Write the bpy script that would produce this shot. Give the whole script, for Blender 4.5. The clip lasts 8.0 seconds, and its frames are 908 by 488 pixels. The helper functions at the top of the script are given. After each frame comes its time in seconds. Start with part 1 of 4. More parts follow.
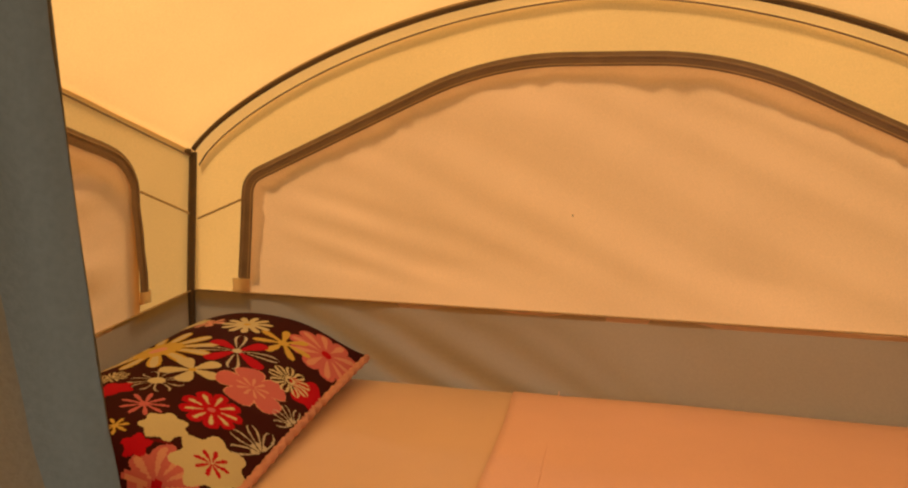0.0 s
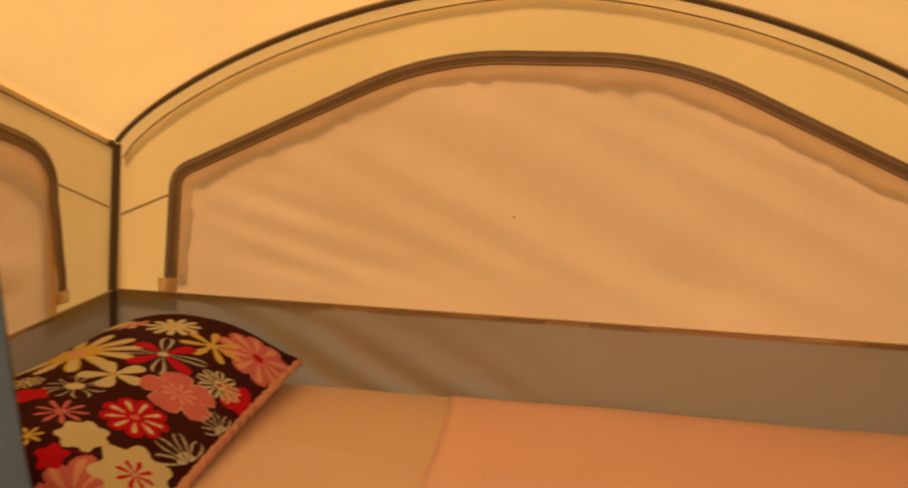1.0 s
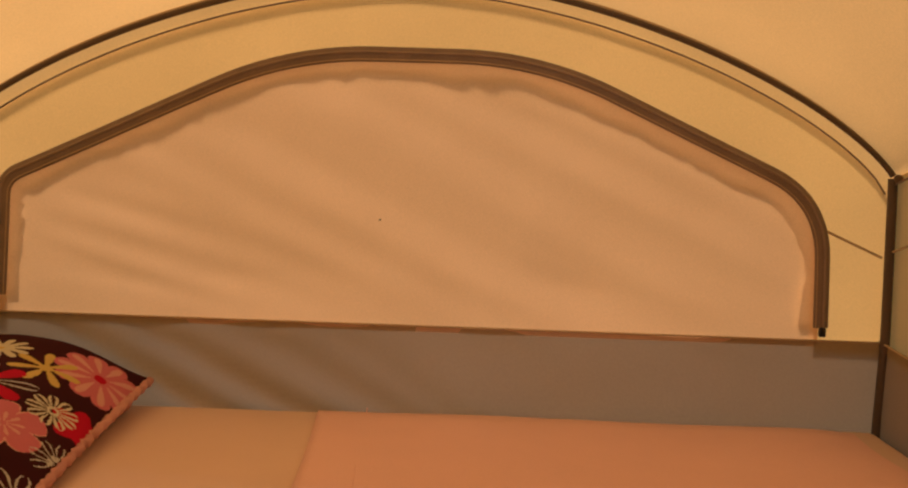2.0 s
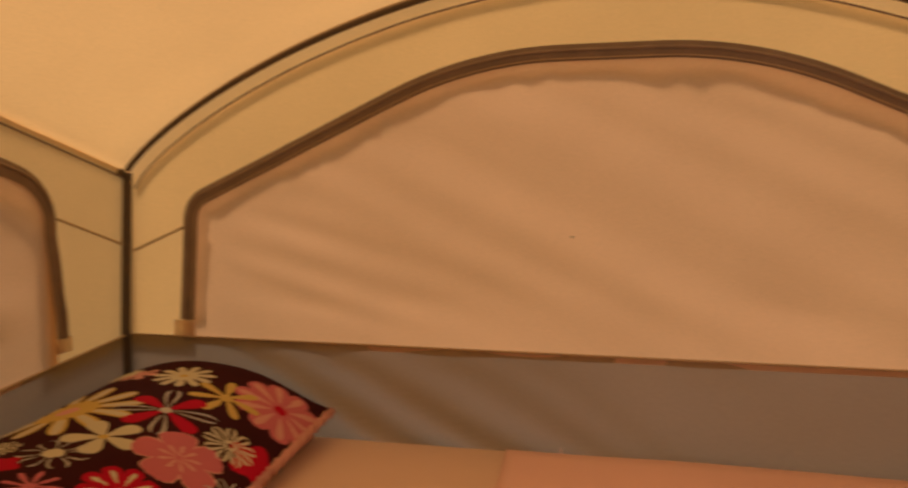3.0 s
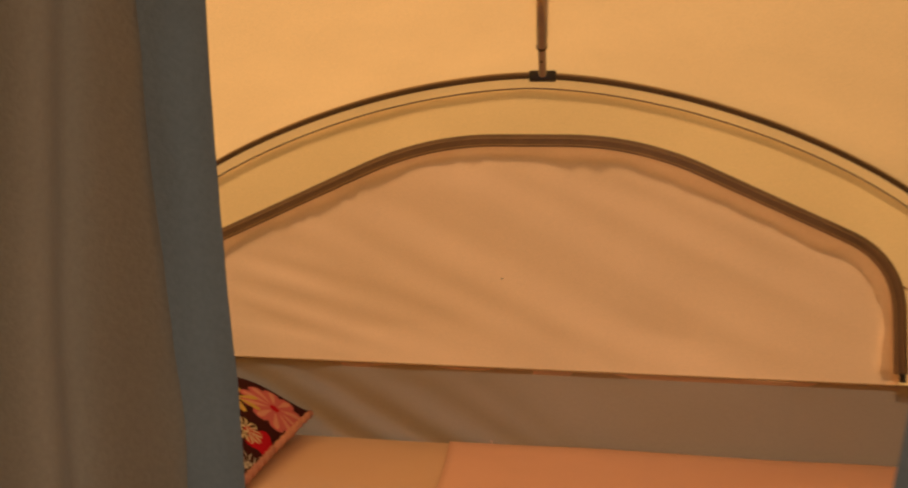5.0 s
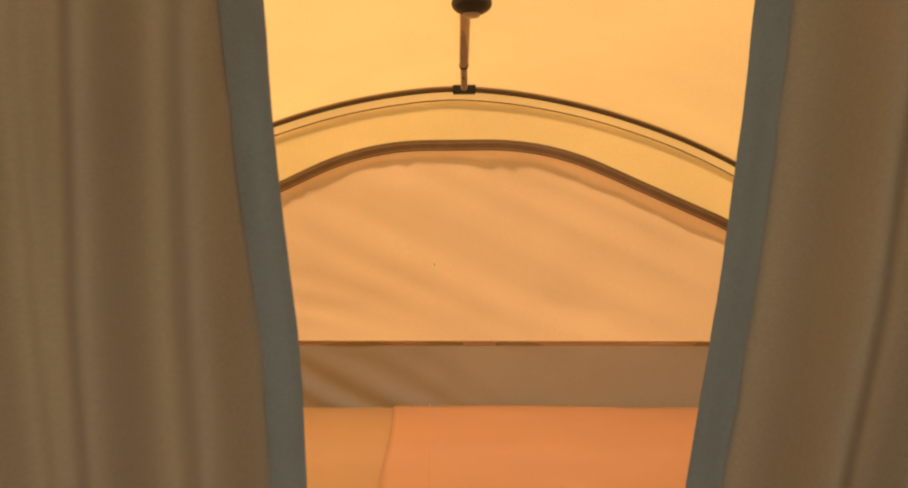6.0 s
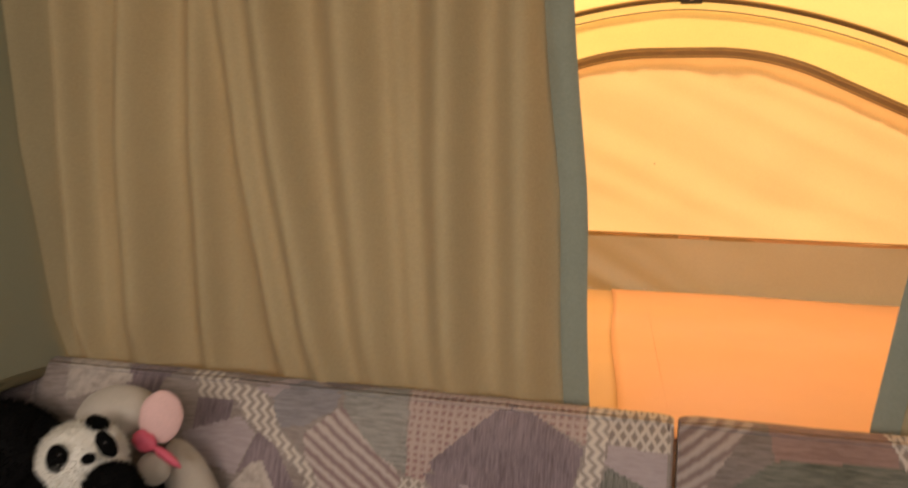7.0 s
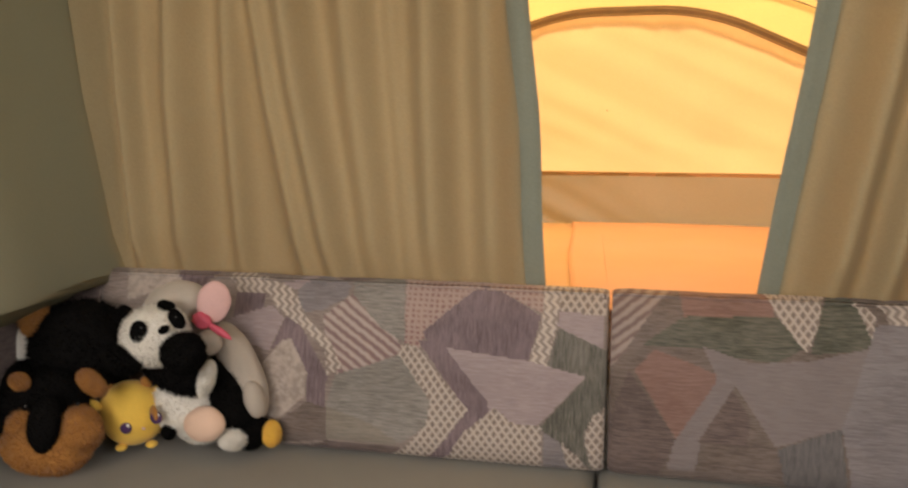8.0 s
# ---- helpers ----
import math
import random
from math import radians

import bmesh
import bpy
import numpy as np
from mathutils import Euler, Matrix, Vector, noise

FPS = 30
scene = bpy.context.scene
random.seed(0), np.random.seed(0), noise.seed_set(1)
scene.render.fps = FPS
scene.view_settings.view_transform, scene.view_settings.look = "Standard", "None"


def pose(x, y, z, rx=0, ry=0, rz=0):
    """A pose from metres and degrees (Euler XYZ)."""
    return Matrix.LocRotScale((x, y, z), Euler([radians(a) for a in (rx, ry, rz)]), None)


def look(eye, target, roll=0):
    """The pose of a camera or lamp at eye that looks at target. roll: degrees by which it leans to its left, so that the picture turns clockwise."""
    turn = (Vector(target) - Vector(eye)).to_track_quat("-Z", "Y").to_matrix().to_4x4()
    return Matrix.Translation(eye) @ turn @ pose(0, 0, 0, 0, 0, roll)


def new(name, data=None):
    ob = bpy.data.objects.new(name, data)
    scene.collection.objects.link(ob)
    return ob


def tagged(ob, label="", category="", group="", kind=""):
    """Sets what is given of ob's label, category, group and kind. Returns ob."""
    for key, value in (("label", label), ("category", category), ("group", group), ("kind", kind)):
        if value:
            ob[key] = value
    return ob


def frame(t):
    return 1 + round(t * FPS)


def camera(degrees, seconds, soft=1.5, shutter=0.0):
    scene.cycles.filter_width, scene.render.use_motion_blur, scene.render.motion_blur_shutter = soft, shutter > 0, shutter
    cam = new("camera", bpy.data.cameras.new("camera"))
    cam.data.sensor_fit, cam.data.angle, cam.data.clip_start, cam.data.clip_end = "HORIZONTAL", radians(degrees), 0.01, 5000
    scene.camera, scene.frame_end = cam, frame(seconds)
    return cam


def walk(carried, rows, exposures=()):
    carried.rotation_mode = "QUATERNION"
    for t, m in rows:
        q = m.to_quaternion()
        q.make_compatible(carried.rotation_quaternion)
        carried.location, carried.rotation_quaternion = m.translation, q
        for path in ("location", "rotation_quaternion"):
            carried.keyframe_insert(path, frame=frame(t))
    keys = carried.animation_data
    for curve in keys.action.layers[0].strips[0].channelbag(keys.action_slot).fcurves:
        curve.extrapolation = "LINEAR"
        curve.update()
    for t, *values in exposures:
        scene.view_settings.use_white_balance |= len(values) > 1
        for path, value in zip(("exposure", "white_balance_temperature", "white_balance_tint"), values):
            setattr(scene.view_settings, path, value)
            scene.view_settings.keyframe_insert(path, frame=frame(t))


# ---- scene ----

cam = camera(56.9, 8.0, soft=2.1, shutter=0.4)
PATH = [
    (0, (1.122, -1.819, 1.559), (0.641, 0.104, 1.305), 0.9),
    (0.5, (1.102, -1.821, 1.559), (0.645, 0.102, 1.305), 0.8),
    (1, (1.090, -1.779, 1.55), (0.775, 0.178, 1.305), 2.2),
    (1.2, (1.094, -1.757, 1.551), (0.875, 0.214, 1.303), 2.5),
    (2.3, (1.1, -1.673, 1.518), (1.093, 0.317, 1.323), 1.8),
    (2.5, (1.087, -1.636, 1.519), (0.994, 0.352, 1.324), 1.2),
    (3, (1.082, -1.53, 1.516), (0.611, 0.406, 1.34), -0.2),
    (3.5, (1.058, -1.531, 1.529), (0.318, 0.322, 1.386), -1.3),
    (4, (1.045, -1.629, 1.53), (0.315, 0.23, 1.419), -1.55),
    (4.5, (1.068, -1.847, 1.519), (0.653, 0.108, 1.46), -0.5),
    (5, (1.081, -2.017, 1.485), (0.817, -0.035, 1.473), 1.4),
    (5.2, (1.094, -2.054, 1.478), (0.909, -0.063, 1.475), 1.6),
    (6.3, (1.023, -2.453, 1.481), (0.977, -0.454, 1.414), -0.3),
    (6.5, (1.01, -2.506, 1.478), (0.793, -0.523, 1.338), 0.4),
    (6.7, (1.001, -2.55, 1.46), (0.583, -0.604, 1.262), -0.1),
    (7, (0.967, -2.648, 1.419), (0.484, -0.72, 1.197), 1.3),
    (7.5, (0.975, -2.912, 1.385), (0.502, -0.984, 1.14), -0.0),
    (8, (1.033, -2.993, 1.368), (0.615, -1.06, 1.069), -0.0),
]
# the clip's camera meters darker by the bed, brighter by the sofa, and drifts in white balance
EXPOSURES = ((0, 0.10, 7800, 25), (0.5, -0.05, 7800, 23), (1.2, 0.0, 7550, 25), (2.5, -0.45, 6750, 33), (4, -0.52, 6900, 32), (5.2, -0.28, 7400, 31), (6.4, 0.54, 7700, 17), (7.2, 1.05, 7750, 15), (8, 1.14, 7450, 13))
walk(cam, [(t, look(eye, target, lean)) for t, eye, target, lean in PATH], EXPOSURES)

W = 1.978          # inner width of the bunk end

# ---- world, sun and large lights ----
world = bpy.data.worlds.new("world")
scene.world = world
world.use_nodes = True
wn = world.node_tree.nodes
sky = wn.new("ShaderNodeTexSky")
sky.sky_type, sky.sun_disc = "NISHITA", False
sky.sun_elevation, sky.sun_rotation = radians(55), radians(-27)
world.node_tree.links.new(sky.outputs["Color"], wn["Background"].inputs["Color"])
wn["Background"].inputs["Strength"].default_value = 0.15

sun = new("sun", bpy.data.lights.new("sun", "SUN"))
sun.data.energy, sun.data.angle, sun.data.color = 4.0, radians(14), (1.0, 0.93, 0.82)
sun.matrix_world = look((-1.6, 5.0, 8.0), (1.0, 0.0, 1.5))

# fill lamps added at unseen openings behind the view, standing in for sky light
for wname, watts, long_side, eye, aim in (("rear_fill_lamp", 13.5, 1.3, (0.75, -5.12, 1.65), (0.4, -1.6, 1.0)),
                                          ("side_fill_lamp", 4.4, 0.9, (-0.07, -3.35, 1.68), (0.7, -1.5, 1.0)),
                                          ("far_side_fill_lamp", 3.2, 0.9, (W + 0.07, -3.35, 1.68), (0.2, -1.6, 0.9))):
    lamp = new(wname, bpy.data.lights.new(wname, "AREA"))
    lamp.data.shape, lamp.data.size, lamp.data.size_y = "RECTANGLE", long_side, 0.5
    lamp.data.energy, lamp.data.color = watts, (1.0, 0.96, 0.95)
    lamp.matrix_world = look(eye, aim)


# ---- materials ----
def mat(name, base, rough=0.8, grain=60.0, amount=0.12, bump=0.1, blotch=4.0, metal=0.0, through_col=None, through_amt=0.0, sheen=0.0, stretch=(1, 1, 1), fine=0.0):
    """A cloth, plastic or metal with grain and blotches; through_col lets daylight glow through thin cloth."""
    m = bpy.data.materials.new(name)
    m.use_nodes = True
    nt = m.node_tree
    nodes, link = nt.nodes, nt.links.new
    bsdf = nodes["Principled BSDF"]
    co = nodes.new("ShaderNodeTexCoord")
    mp = nodes.new("ShaderNodeMapping")
    mp.inputs["Scale"].default_value = stretch
    link(co.outputs["Object"], mp.inputs["Vector"])
    n1 = nodes.new("ShaderNodeTexNoise")
    n1.inputs["Scale"].default_value, n1.inputs["Detail"].default_value = grain, 4
    n2 = nodes.new("ShaderNodeTexNoise")
    n2.inputs["Scale"].default_value, n2.inputs["Detail"].default_value = blotch, 5
    link(mp.outputs["Vector"], n1.inputs["Vector"])
    link(co.outputs["Object"], n2.inputs["Vector"])
    add = nodes.new("ShaderNodeMath")
    add.operation = "ADD"
    link(n1.outputs["Fac"], add.inputs[0])
    link(n2.outputs["Fac"], add.inputs[1])
    ramp = nodes.new("ShaderNodeMapRange")
    ramp.inputs["From Min"].default_value, ramp.inputs["From Max"].default_value = 0.6, 1.4
    ramp.inputs["To Min"].default_value, ramp.inputs["To Max"].default_value = 1 - amount, 1 + amount
    link(add.outputs[0], ramp.inputs["Value"])
    mul = nodes.new("ShaderNodeVectorMath")
    mul.operation = "MULTIPLY"
    mul.inputs[0].default_value = base
    link(ramp.outputs["Result"], mul.inputs[1])
    link(mul.outputs[0], bsdf.inputs["Base Color"])
    bsdf.inputs["Roughness"].default_value = rough
    bsdf.inputs["Metallic"].default_value = metal
    bsdf.inputs["Specular IOR Level"].default_value = 0.12 if rough > 0.8 else 0.5
    bsdf.inputs["Sheen Weight"].default_value = sheen
    if bump:
        bp = nodes.new("ShaderNodeBump")
        bp.inputs["Strength"].default_value, bp.inputs["Distance"].default_value = bump, 0.004
        link(n1.outputs["Fac"], bp.inputs["Height"])
        link(bp.outputs["Normal"], bsdf.inputs["Normal"])
    if through_col:
        tr = nodes.new("ShaderNodeBsdfTranslucent")
        mul2 = nodes.new("ShaderNodeVectorMath")
        mul2.operation = "MULTIPLY"
        mul2.inputs[0].default_value = through_col
        link(ramp.outputs["Result"], mul2.inputs[1])
        link(mul2.outputs[0], tr.inputs["Color"])
        mix = nodes.new("ShaderNodeMixShader")
        mix.inputs["Fac"].default_value = through_amt
        link(bsdf.outputs[0], mix.inputs[1])
        link(tr.outputs[0], mix.inputs[2])
        link(mix.outputs[0], nodes["Material Output"].inputs["Surface"])
    return m


CANVAS = mat("cream_canvas", (0.80, 0.60, 0.30), 0.85, 300, 0.09, 0.12, 3, through_col=(0.98, 0.58, 0.18), through_amt=0.5)
ROOF = mat("roof_canvas", (0.80, 0.60, 0.30), 0.8, 300, 0.12, 0.12, 2.5, through_col=(0.98, 0.58, 0.18), through_amt=0.5)
FLAP = mat("flap_canvas", (0.74, 0.53, 0.35), 0.85, 300, 0.09, 0.12, 3, through_col=(0.95, 0.53, 0.21), through_amt=0.42)
BAND = mat("brown_vinyl", (0.355, 0.262, 0.15), 0.85, 200, 0.07, 0.1, 4, through_col=(0.62, 0.47, 0.27), through_amt=0.16)
HEM = mat("flap_hem", (0.7, 0.53, 0.37), 0.85, 300, 0.06, 0.12, 6, through_col=(0.93, 0.84, 0.72), through_amt=0.86)
ZIP = mat("zip_tape", (0.25, 0.18, 0.125), 0.7, 400, 0.2, 0.3, 20)
ZIPTEETH = mat("zip_teeth", (0.30, 0.22, 0.15), 0.5, 500, 0.2, 0.3, 20)
PIPING = mat("brown_binding", (0.11, 0.075, 0.045), 0.75, 300, 0.2, 0.2, 15)
STITCH = mat("seam_fold", (0.52, 0.39, 0.23), 0.85, 300, 0.1, 0.2, 10)
ALU = mat("dull_aluminium", (0.42, 0.38, 0.33), 0.42, 120, 0.1, 0.05, 10, metal=0.9)
BLACK = mat("black_plastic", (0.018, 0.017, 0.016), 0.45, 200, 0.2, 0.1, 20)
SHEET_A = mat("beige_sheet", (0.83, 0.625, 0.525), 0.9, 350, 0.05, 0.15, 5)
SHEET_B = mat("peach_sheet", (0.93, 0.61, 0.55), 0.9, 350, 0.05, 0.15, 5)
CURTAIN = mat("tan_curtain", (0.382, 0.320, 0.200), 0.9, 260, 0.10, 0.22, 3, through_col=(0.50, 0.38, 0.18), through_amt=0.10, sheen=0.1)
TRIM = mat("blue_grey_hem", (0.250, 0.270, 0.220), 0.85, 260, 0.1, 0.2, 8, sheen=0.2)
MAINWALL = mat("olive_canvas", (0.27, 0.25, 0.17), 0.85, 300, 0.06, 0.15, 2, through_col=(0.5, 0.45, 0.28), through_amt=0.12)
RIGID = mat("cream_laminate", (0.62, 0.58, 0.5), 0.5, 60, 0.05, 0.03, 3)
FLOOR = mat("vinyl_floor", (0.28, 0.22, 0.16), 0.45, 30, 0.15, 0.05, 4)
SEAT = mat("grey_seat_cloth", (0.325, 0.318, 0.28), 0.95, 400, 0.12, 0.3, 5, sheen=0.2)
WOOD = mat("plywood", (0.42, 0.3, 0.18), 0.6, 30, 0.15, 0.05, 4, stretch=(1, 8, 8))
GRASS = mat("grass_ground", (0.07, 0.09, 0.035), 0.95, 12, 0.4, 0.5, 0.6)
BODY = mat("white_siding", (0.75, 0.74, 0.7), 0.4, 60, 0.03, 0.02, 3)


# ---- mesh helpers ----
def mesh_ob(name, verts, faces, materials, parent=None, label="", smooth=True, index=None):
    me = bpy.data.meshes.new(name)
    me.from_pydata([tuple(v) for v in verts], [], faces)
    for m in materials if isinstance(materials, (list, tuple)) else [materials]:
        me.materials.append(m)
    if index is not None:
        me.polygons.foreach_set("material_index", np.array(index, dtype=np.int32))
    if smooth:
        me.polygons.foreach_set("use_smooth", np.ones(len(faces), dtype=bool))
    me.update()
    ob = new(name, me)
    if parent is not None:
        ob.parent = parent
    if label:
        tagged(ob, label)
    return ob


def part(name, bm, material, parent, label=""):
    me = bpy.data.meshes.new(name)
    bmesh.ops.recalc_face_normals(bm, faces=bm.faces)
    bm.to_mesh(me)
    bm.free()
    me.materials.append(material)
    me.polygons.foreach_set("use_smooth", np.ones(len(me.polygons), dtype=bool))
    ob = new(name, me)
    if parent is not None:
        ob.parent = parent
    if label:
        tagged(ob, label)
    return ob


def grid(fn, nu, nv, u0=0.0, u1=1.0, v0=0.0, v1=1.0):
    verts = [fn(u0 + (u1 - u0) * i / nu, v0 + (v1 - v0) * j / nv) for j in range(nv + 1) for i in range(nu + 1)]
    faces = [(j * (nu + 1) + i, j * (nu + 1) + i + 1, (j + 1) * (nu + 1) + i + 1, (j + 1) * (nu + 1) + i) for j in range(nv) for i in range(nu)]
    return verts, faces


def thick(ob, t, offset=1.0):
    md = ob.modifiers.new("thickness", "SOLIDIFY")
    md.thickness, md.offset = t, offset
    return ob


def tube_data(points, radius, sides=8, closed_ends=True):
    """A round tube along points."""
    verts, faces = [], []
    n = len(points)
    pts = [Vector(p) for p in points]
    ref = Vector((0, 1, 0))
    for i, p in enumerate(pts):
        d = (pts[min(i + 1, n - 1)] - pts[max(i - 1, 0)]).normalized()
        a = d.cross(ref)
        if a.length < 0.05:
            a = d.cross(Vector((1, 0, 0)))
        a.normalize()
        b = d.cross(a).normalized()
        for k in range(sides):
            w = 2 * math.pi * k / sides
            verts.append(p + a * math.cos(w) * radius + b * math.sin(w) * radius)
    for i in range(n - 1):
        for k in range(sides):
            faces.append((i * sides + k, i * sides + (k + 1) % sides, (i + 1) * sides + (k + 1) % sides, (i + 1) * sides + k))
    if closed_ends:
        faces.append(tuple(range(sides)))
        faces.append(tuple((n - 1) * sides + k for k in range(sides)))
    return verts, faces


def tube(name, points, radius, material, parent=None, sides=8, label=""):
    v, f = tube_data(points, radius, sides)
    return mesh_ob(name, v, f, material, parent, label)


def box_bm(x0, x1, y0, y1, z0, z1, bevel=0.01, segs=2):
    bm = bmesh.new()
    bmesh.ops.create_cube(bm, size=1.0, matrix=Matrix.LocRotScale(((x0 + x1) / 2, (y0 + y1) / 2, (z0 + z1) / 2), None, (x1 - x0, y1 - y0, z1 - z0)))
    if bevel:
        bmesh.ops.bevel(bm, geom=list(bm.edges), offset=bevel, segments=segs, affect="EDGES", profile=0.5)
    return bm


def rounded_path(corners, radii, step=0.02):
    """A line through corners, each rounded by its radius."""
    out = [Vector(corners[0])]
    for i in range(1, len(corners) - 1):
        p, a, b = Vector(corners[i]), Vector(corners[i - 1]), Vector(corners[i + 1])
        r = radii[i - 1]
        s = p + (a - p).normalized() * r
        e = p + (b - p).normalized() * r
        for k in range(11):
            t = k / 10
            out.append((1 - t) ** 2 * s + 2 * t * (1 - t) * p + t * t * e)
    out.append(Vector(corners[-1]))
    fine = [out[0]]
    for p in out[1:]:
        d = (p - fine[-1]).length
        if d < 1e-5:
            continue
        k = max(1, int(d / step))
        q = fine[-1].copy()
        fine += [q.lerp(p, (j + 1) / k) for j in range(k)]
    return fine


def holder(name, label, category, group="", kind="", at=(0, 0, 0)):
    ob = new(name)
    ob.location = at
    ob.empty_display_size = 0.05
    return tagged(ob, label, category, group, kind)


# ---- the tent end over the bed ----
MID = W / 2
BED = 1.0          # top of the mattress
FRONT = -1.44      # line of the curtains
RISE = 0.29        # the roof climbs towards the camper


def lean(z):
    return 0.085 * max(0.0, z - 1.18)


def arch(x):
    r = min(1.0, abs(x - MID) / MID)
    return 1.502 + 0.386 * (1 - r ** 1.72) ** 0.75


def dent(x, z, s):
    return s * (noise.noise(Vector((x * 2.3, z * 2.9, 4.0))) + 0.5 * noise.noise(Vector((x * 6.1, z * 5.3, 9.0))))


def back_y(x, z):
    """Depth of the end wall: it leans out a little and is not quite taut."""
    edge = min(1.0, max(0.0, 4 * min(x, W - x)))
    return lean(z) + edge * dent(x, z, 0.006)


# outline of the zipped flap in the end wall
zip_line = rounded_path([(MID - 0.842, 0, 1.212), (MID - 0.838, 0, 1.452), (MID - 0.25, 0, 1.729), (MID + 0.26, 0, 1.731), (MID + 0.848, 0, 1.462), (MID + 0.850, 0, 1.204)],
                        [0.035, 0.17, 0.17, 0.12])


def zip_top(x):
    """Height of the zip line over x."""
    for a, b in zip(zip_line, zip_line[1:]):
        if a.x <= x <= b.x and b.x > a.x + 1e-6:
            return a.z + (b.z - a.z) * (x - a.x) / (b.x - a.x)
    return 1.3


def strip(line, half, depth, offset=0.0, bulge=0.004, cross=6):
    """A padded tape along line in the end wall, half wide to each side."""
    verts, faces = [], []
    n = len(line)
    for i, p in enumerate(line):
        d = (line[min(i + 1, n - 1)] - line[max(i - 1, 0)]).normalized()
        nrm = Vector((-d.z, 0, d.x))
        for k in range(cross + 1):
            w = -1 + 2 * k / cross
            q = p + nrm * (w * half + offset)
            verts.append((q.x, back_y(q.x, q.z) - depth - bulge * (1 - w * w), q.z))
    for i in range(n - 1):
        for k in range(cross):
            a = i * (cross + 1) + k
            faces.append((a, a + 1, a + cross + 2, a + cross + 1))
    return verts, faces


wall_back = holder("wall_back", "cream canvas end wall with a zipped window flap", "tent wall", kind="structure", at=(0, 0, 0))
BANDTOP = 1.178


def frame_pt(u, v):
    x = -0.016 + u * (W + 0.032)
    z = BANDTOP - 0.02 + (arch(x) + 0.016 - BANDTOP + 0.02) * v
    y = back_y(x, z)
    return (x, y + 0.006, z)


def behind_flap(p):
    return abs(p[0] - MID) < 0.838 and p[2] < zip_top(p[0]) - 0.004


v, f = grid(frame_pt, 220, 90)
f = [q for q in f if not all(behind_flap(v[k]) for k in q)]
mesh_ob("canvas_panel", v, f, CANVAS, wall_back)


# flap inside the zip: slack cloth with folds drawn down from the corner
def flap_folds(x, z):
    a = x - 0.16
    s = 0.0
    for z0, slope, width, depth, reach in ((1.455, 0.25, 0.030, 0.020, 0.75), (1.395, 0.27, 0.034, 0.026, 0.80), (1.330, 0.25, 0.026, 0.018, 0.55), (1.290, 0.18, 0.024, 0.012, 0.45), (1.50, 0.20, 0.040, 0.008, 1.2)):
        line = z0 - slope * a - 0.03 * a * a + 0.006 * math.sin(5 * a + z0 * 30)
        d = (z - line) / (width * (0.6 + 0.9 * a))
        s += depth * math.exp(-d * d) * min(1, max(0, a * 6)) * math.exp(-(a / reach) ** 2)
    return s


def puckers(x, v):
    """Short creases gathered along the zip, strongest on its climbing side."""
    climb = math.exp(-((x - 0.50) / 0.28) ** 2) + 0.35
    return climb * math.exp(-((1 - v) / 0.13) ** 2) * (0.006 * noise.noise(Vector((x * 17 + v * 6, v * 3, 2))) + 0.004 * noise.noise(Vector((x * 41 + v * 9, v * 4, 8))))


FX0, FX1 = MID - 0.845, MID + 0.846


def flap_pt(u, v):
    x = FX0 + (FX1 - FX0) * u
    z = BANDTOP - 0.012 + (zip_top(min(max(x, FX0 + 0.004), FX1 - 0.004)) - BANDTOP + 0.012) * v
    inset = min(1.0, 6 * min(u, 1 - u)) * min(1.0, 5 * (1 - v)) * min(1, 5 * v)
    y = back_y(x, z) - 0.004 - inset * (0.34 * flap_folds(x, z) - 0.004 * math.sin(9 * x + 4 * z) + 0.007 * noise.noise(Vector((x * 2.5 + z * 4, z * 11 + x * 5, 4)))) - 0.003 - min(1.0, 12 * min(u, 1 - u)) * min(1.0, 14 * (1 - v)) * puckers(x, v)
    return (x, y, z)


v, f = grid(flap_pt, 150, 60)
mesh_ob("window_flap", v, f, FLAP, wall_back, "brownish canvas window flap zipped shut with slack folds")

# the doubled hem along the flap's edge, on the outer side
hem_line = [p for p in zip_line]
vv, ff = [], []
for i, p in enumerate(hem_line):
    d = (hem_line[min(i + 1, len(hem_line) - 1)] - hem_line[max(i - 1, 0)]).normalized()
    nrm = Vector((d.z, 0, -d.x))
    wob = 0.034 + 0.014 * noise.noise(Vector((i * 0.21, 2, 0))) + 0.012 * noise.noise(Vector((i * 0.83, 7, 0))) + 0.014 * min(1.0, max(0.0, (p.x - MID + 0.2) / 0.5))
    for k in range(4):
        q = p + nrm * (wob * k / 3)
        vv.append((q.x, back_y(q.x, q.z) + 0.005 + 0.003 * noise.noise(Vector((q.x * 25, q.z * 25, 3))), q.z))
for i in range(len(hem_line) - 1):
    for k in range(3):
        a = i * 4 + k
        ff.append((a, a + 1, a + 5, a + 4))
mesh_ob("flap_hem", vv, ff, HEM, wall_back, "doubled canvas hem inside the zip")

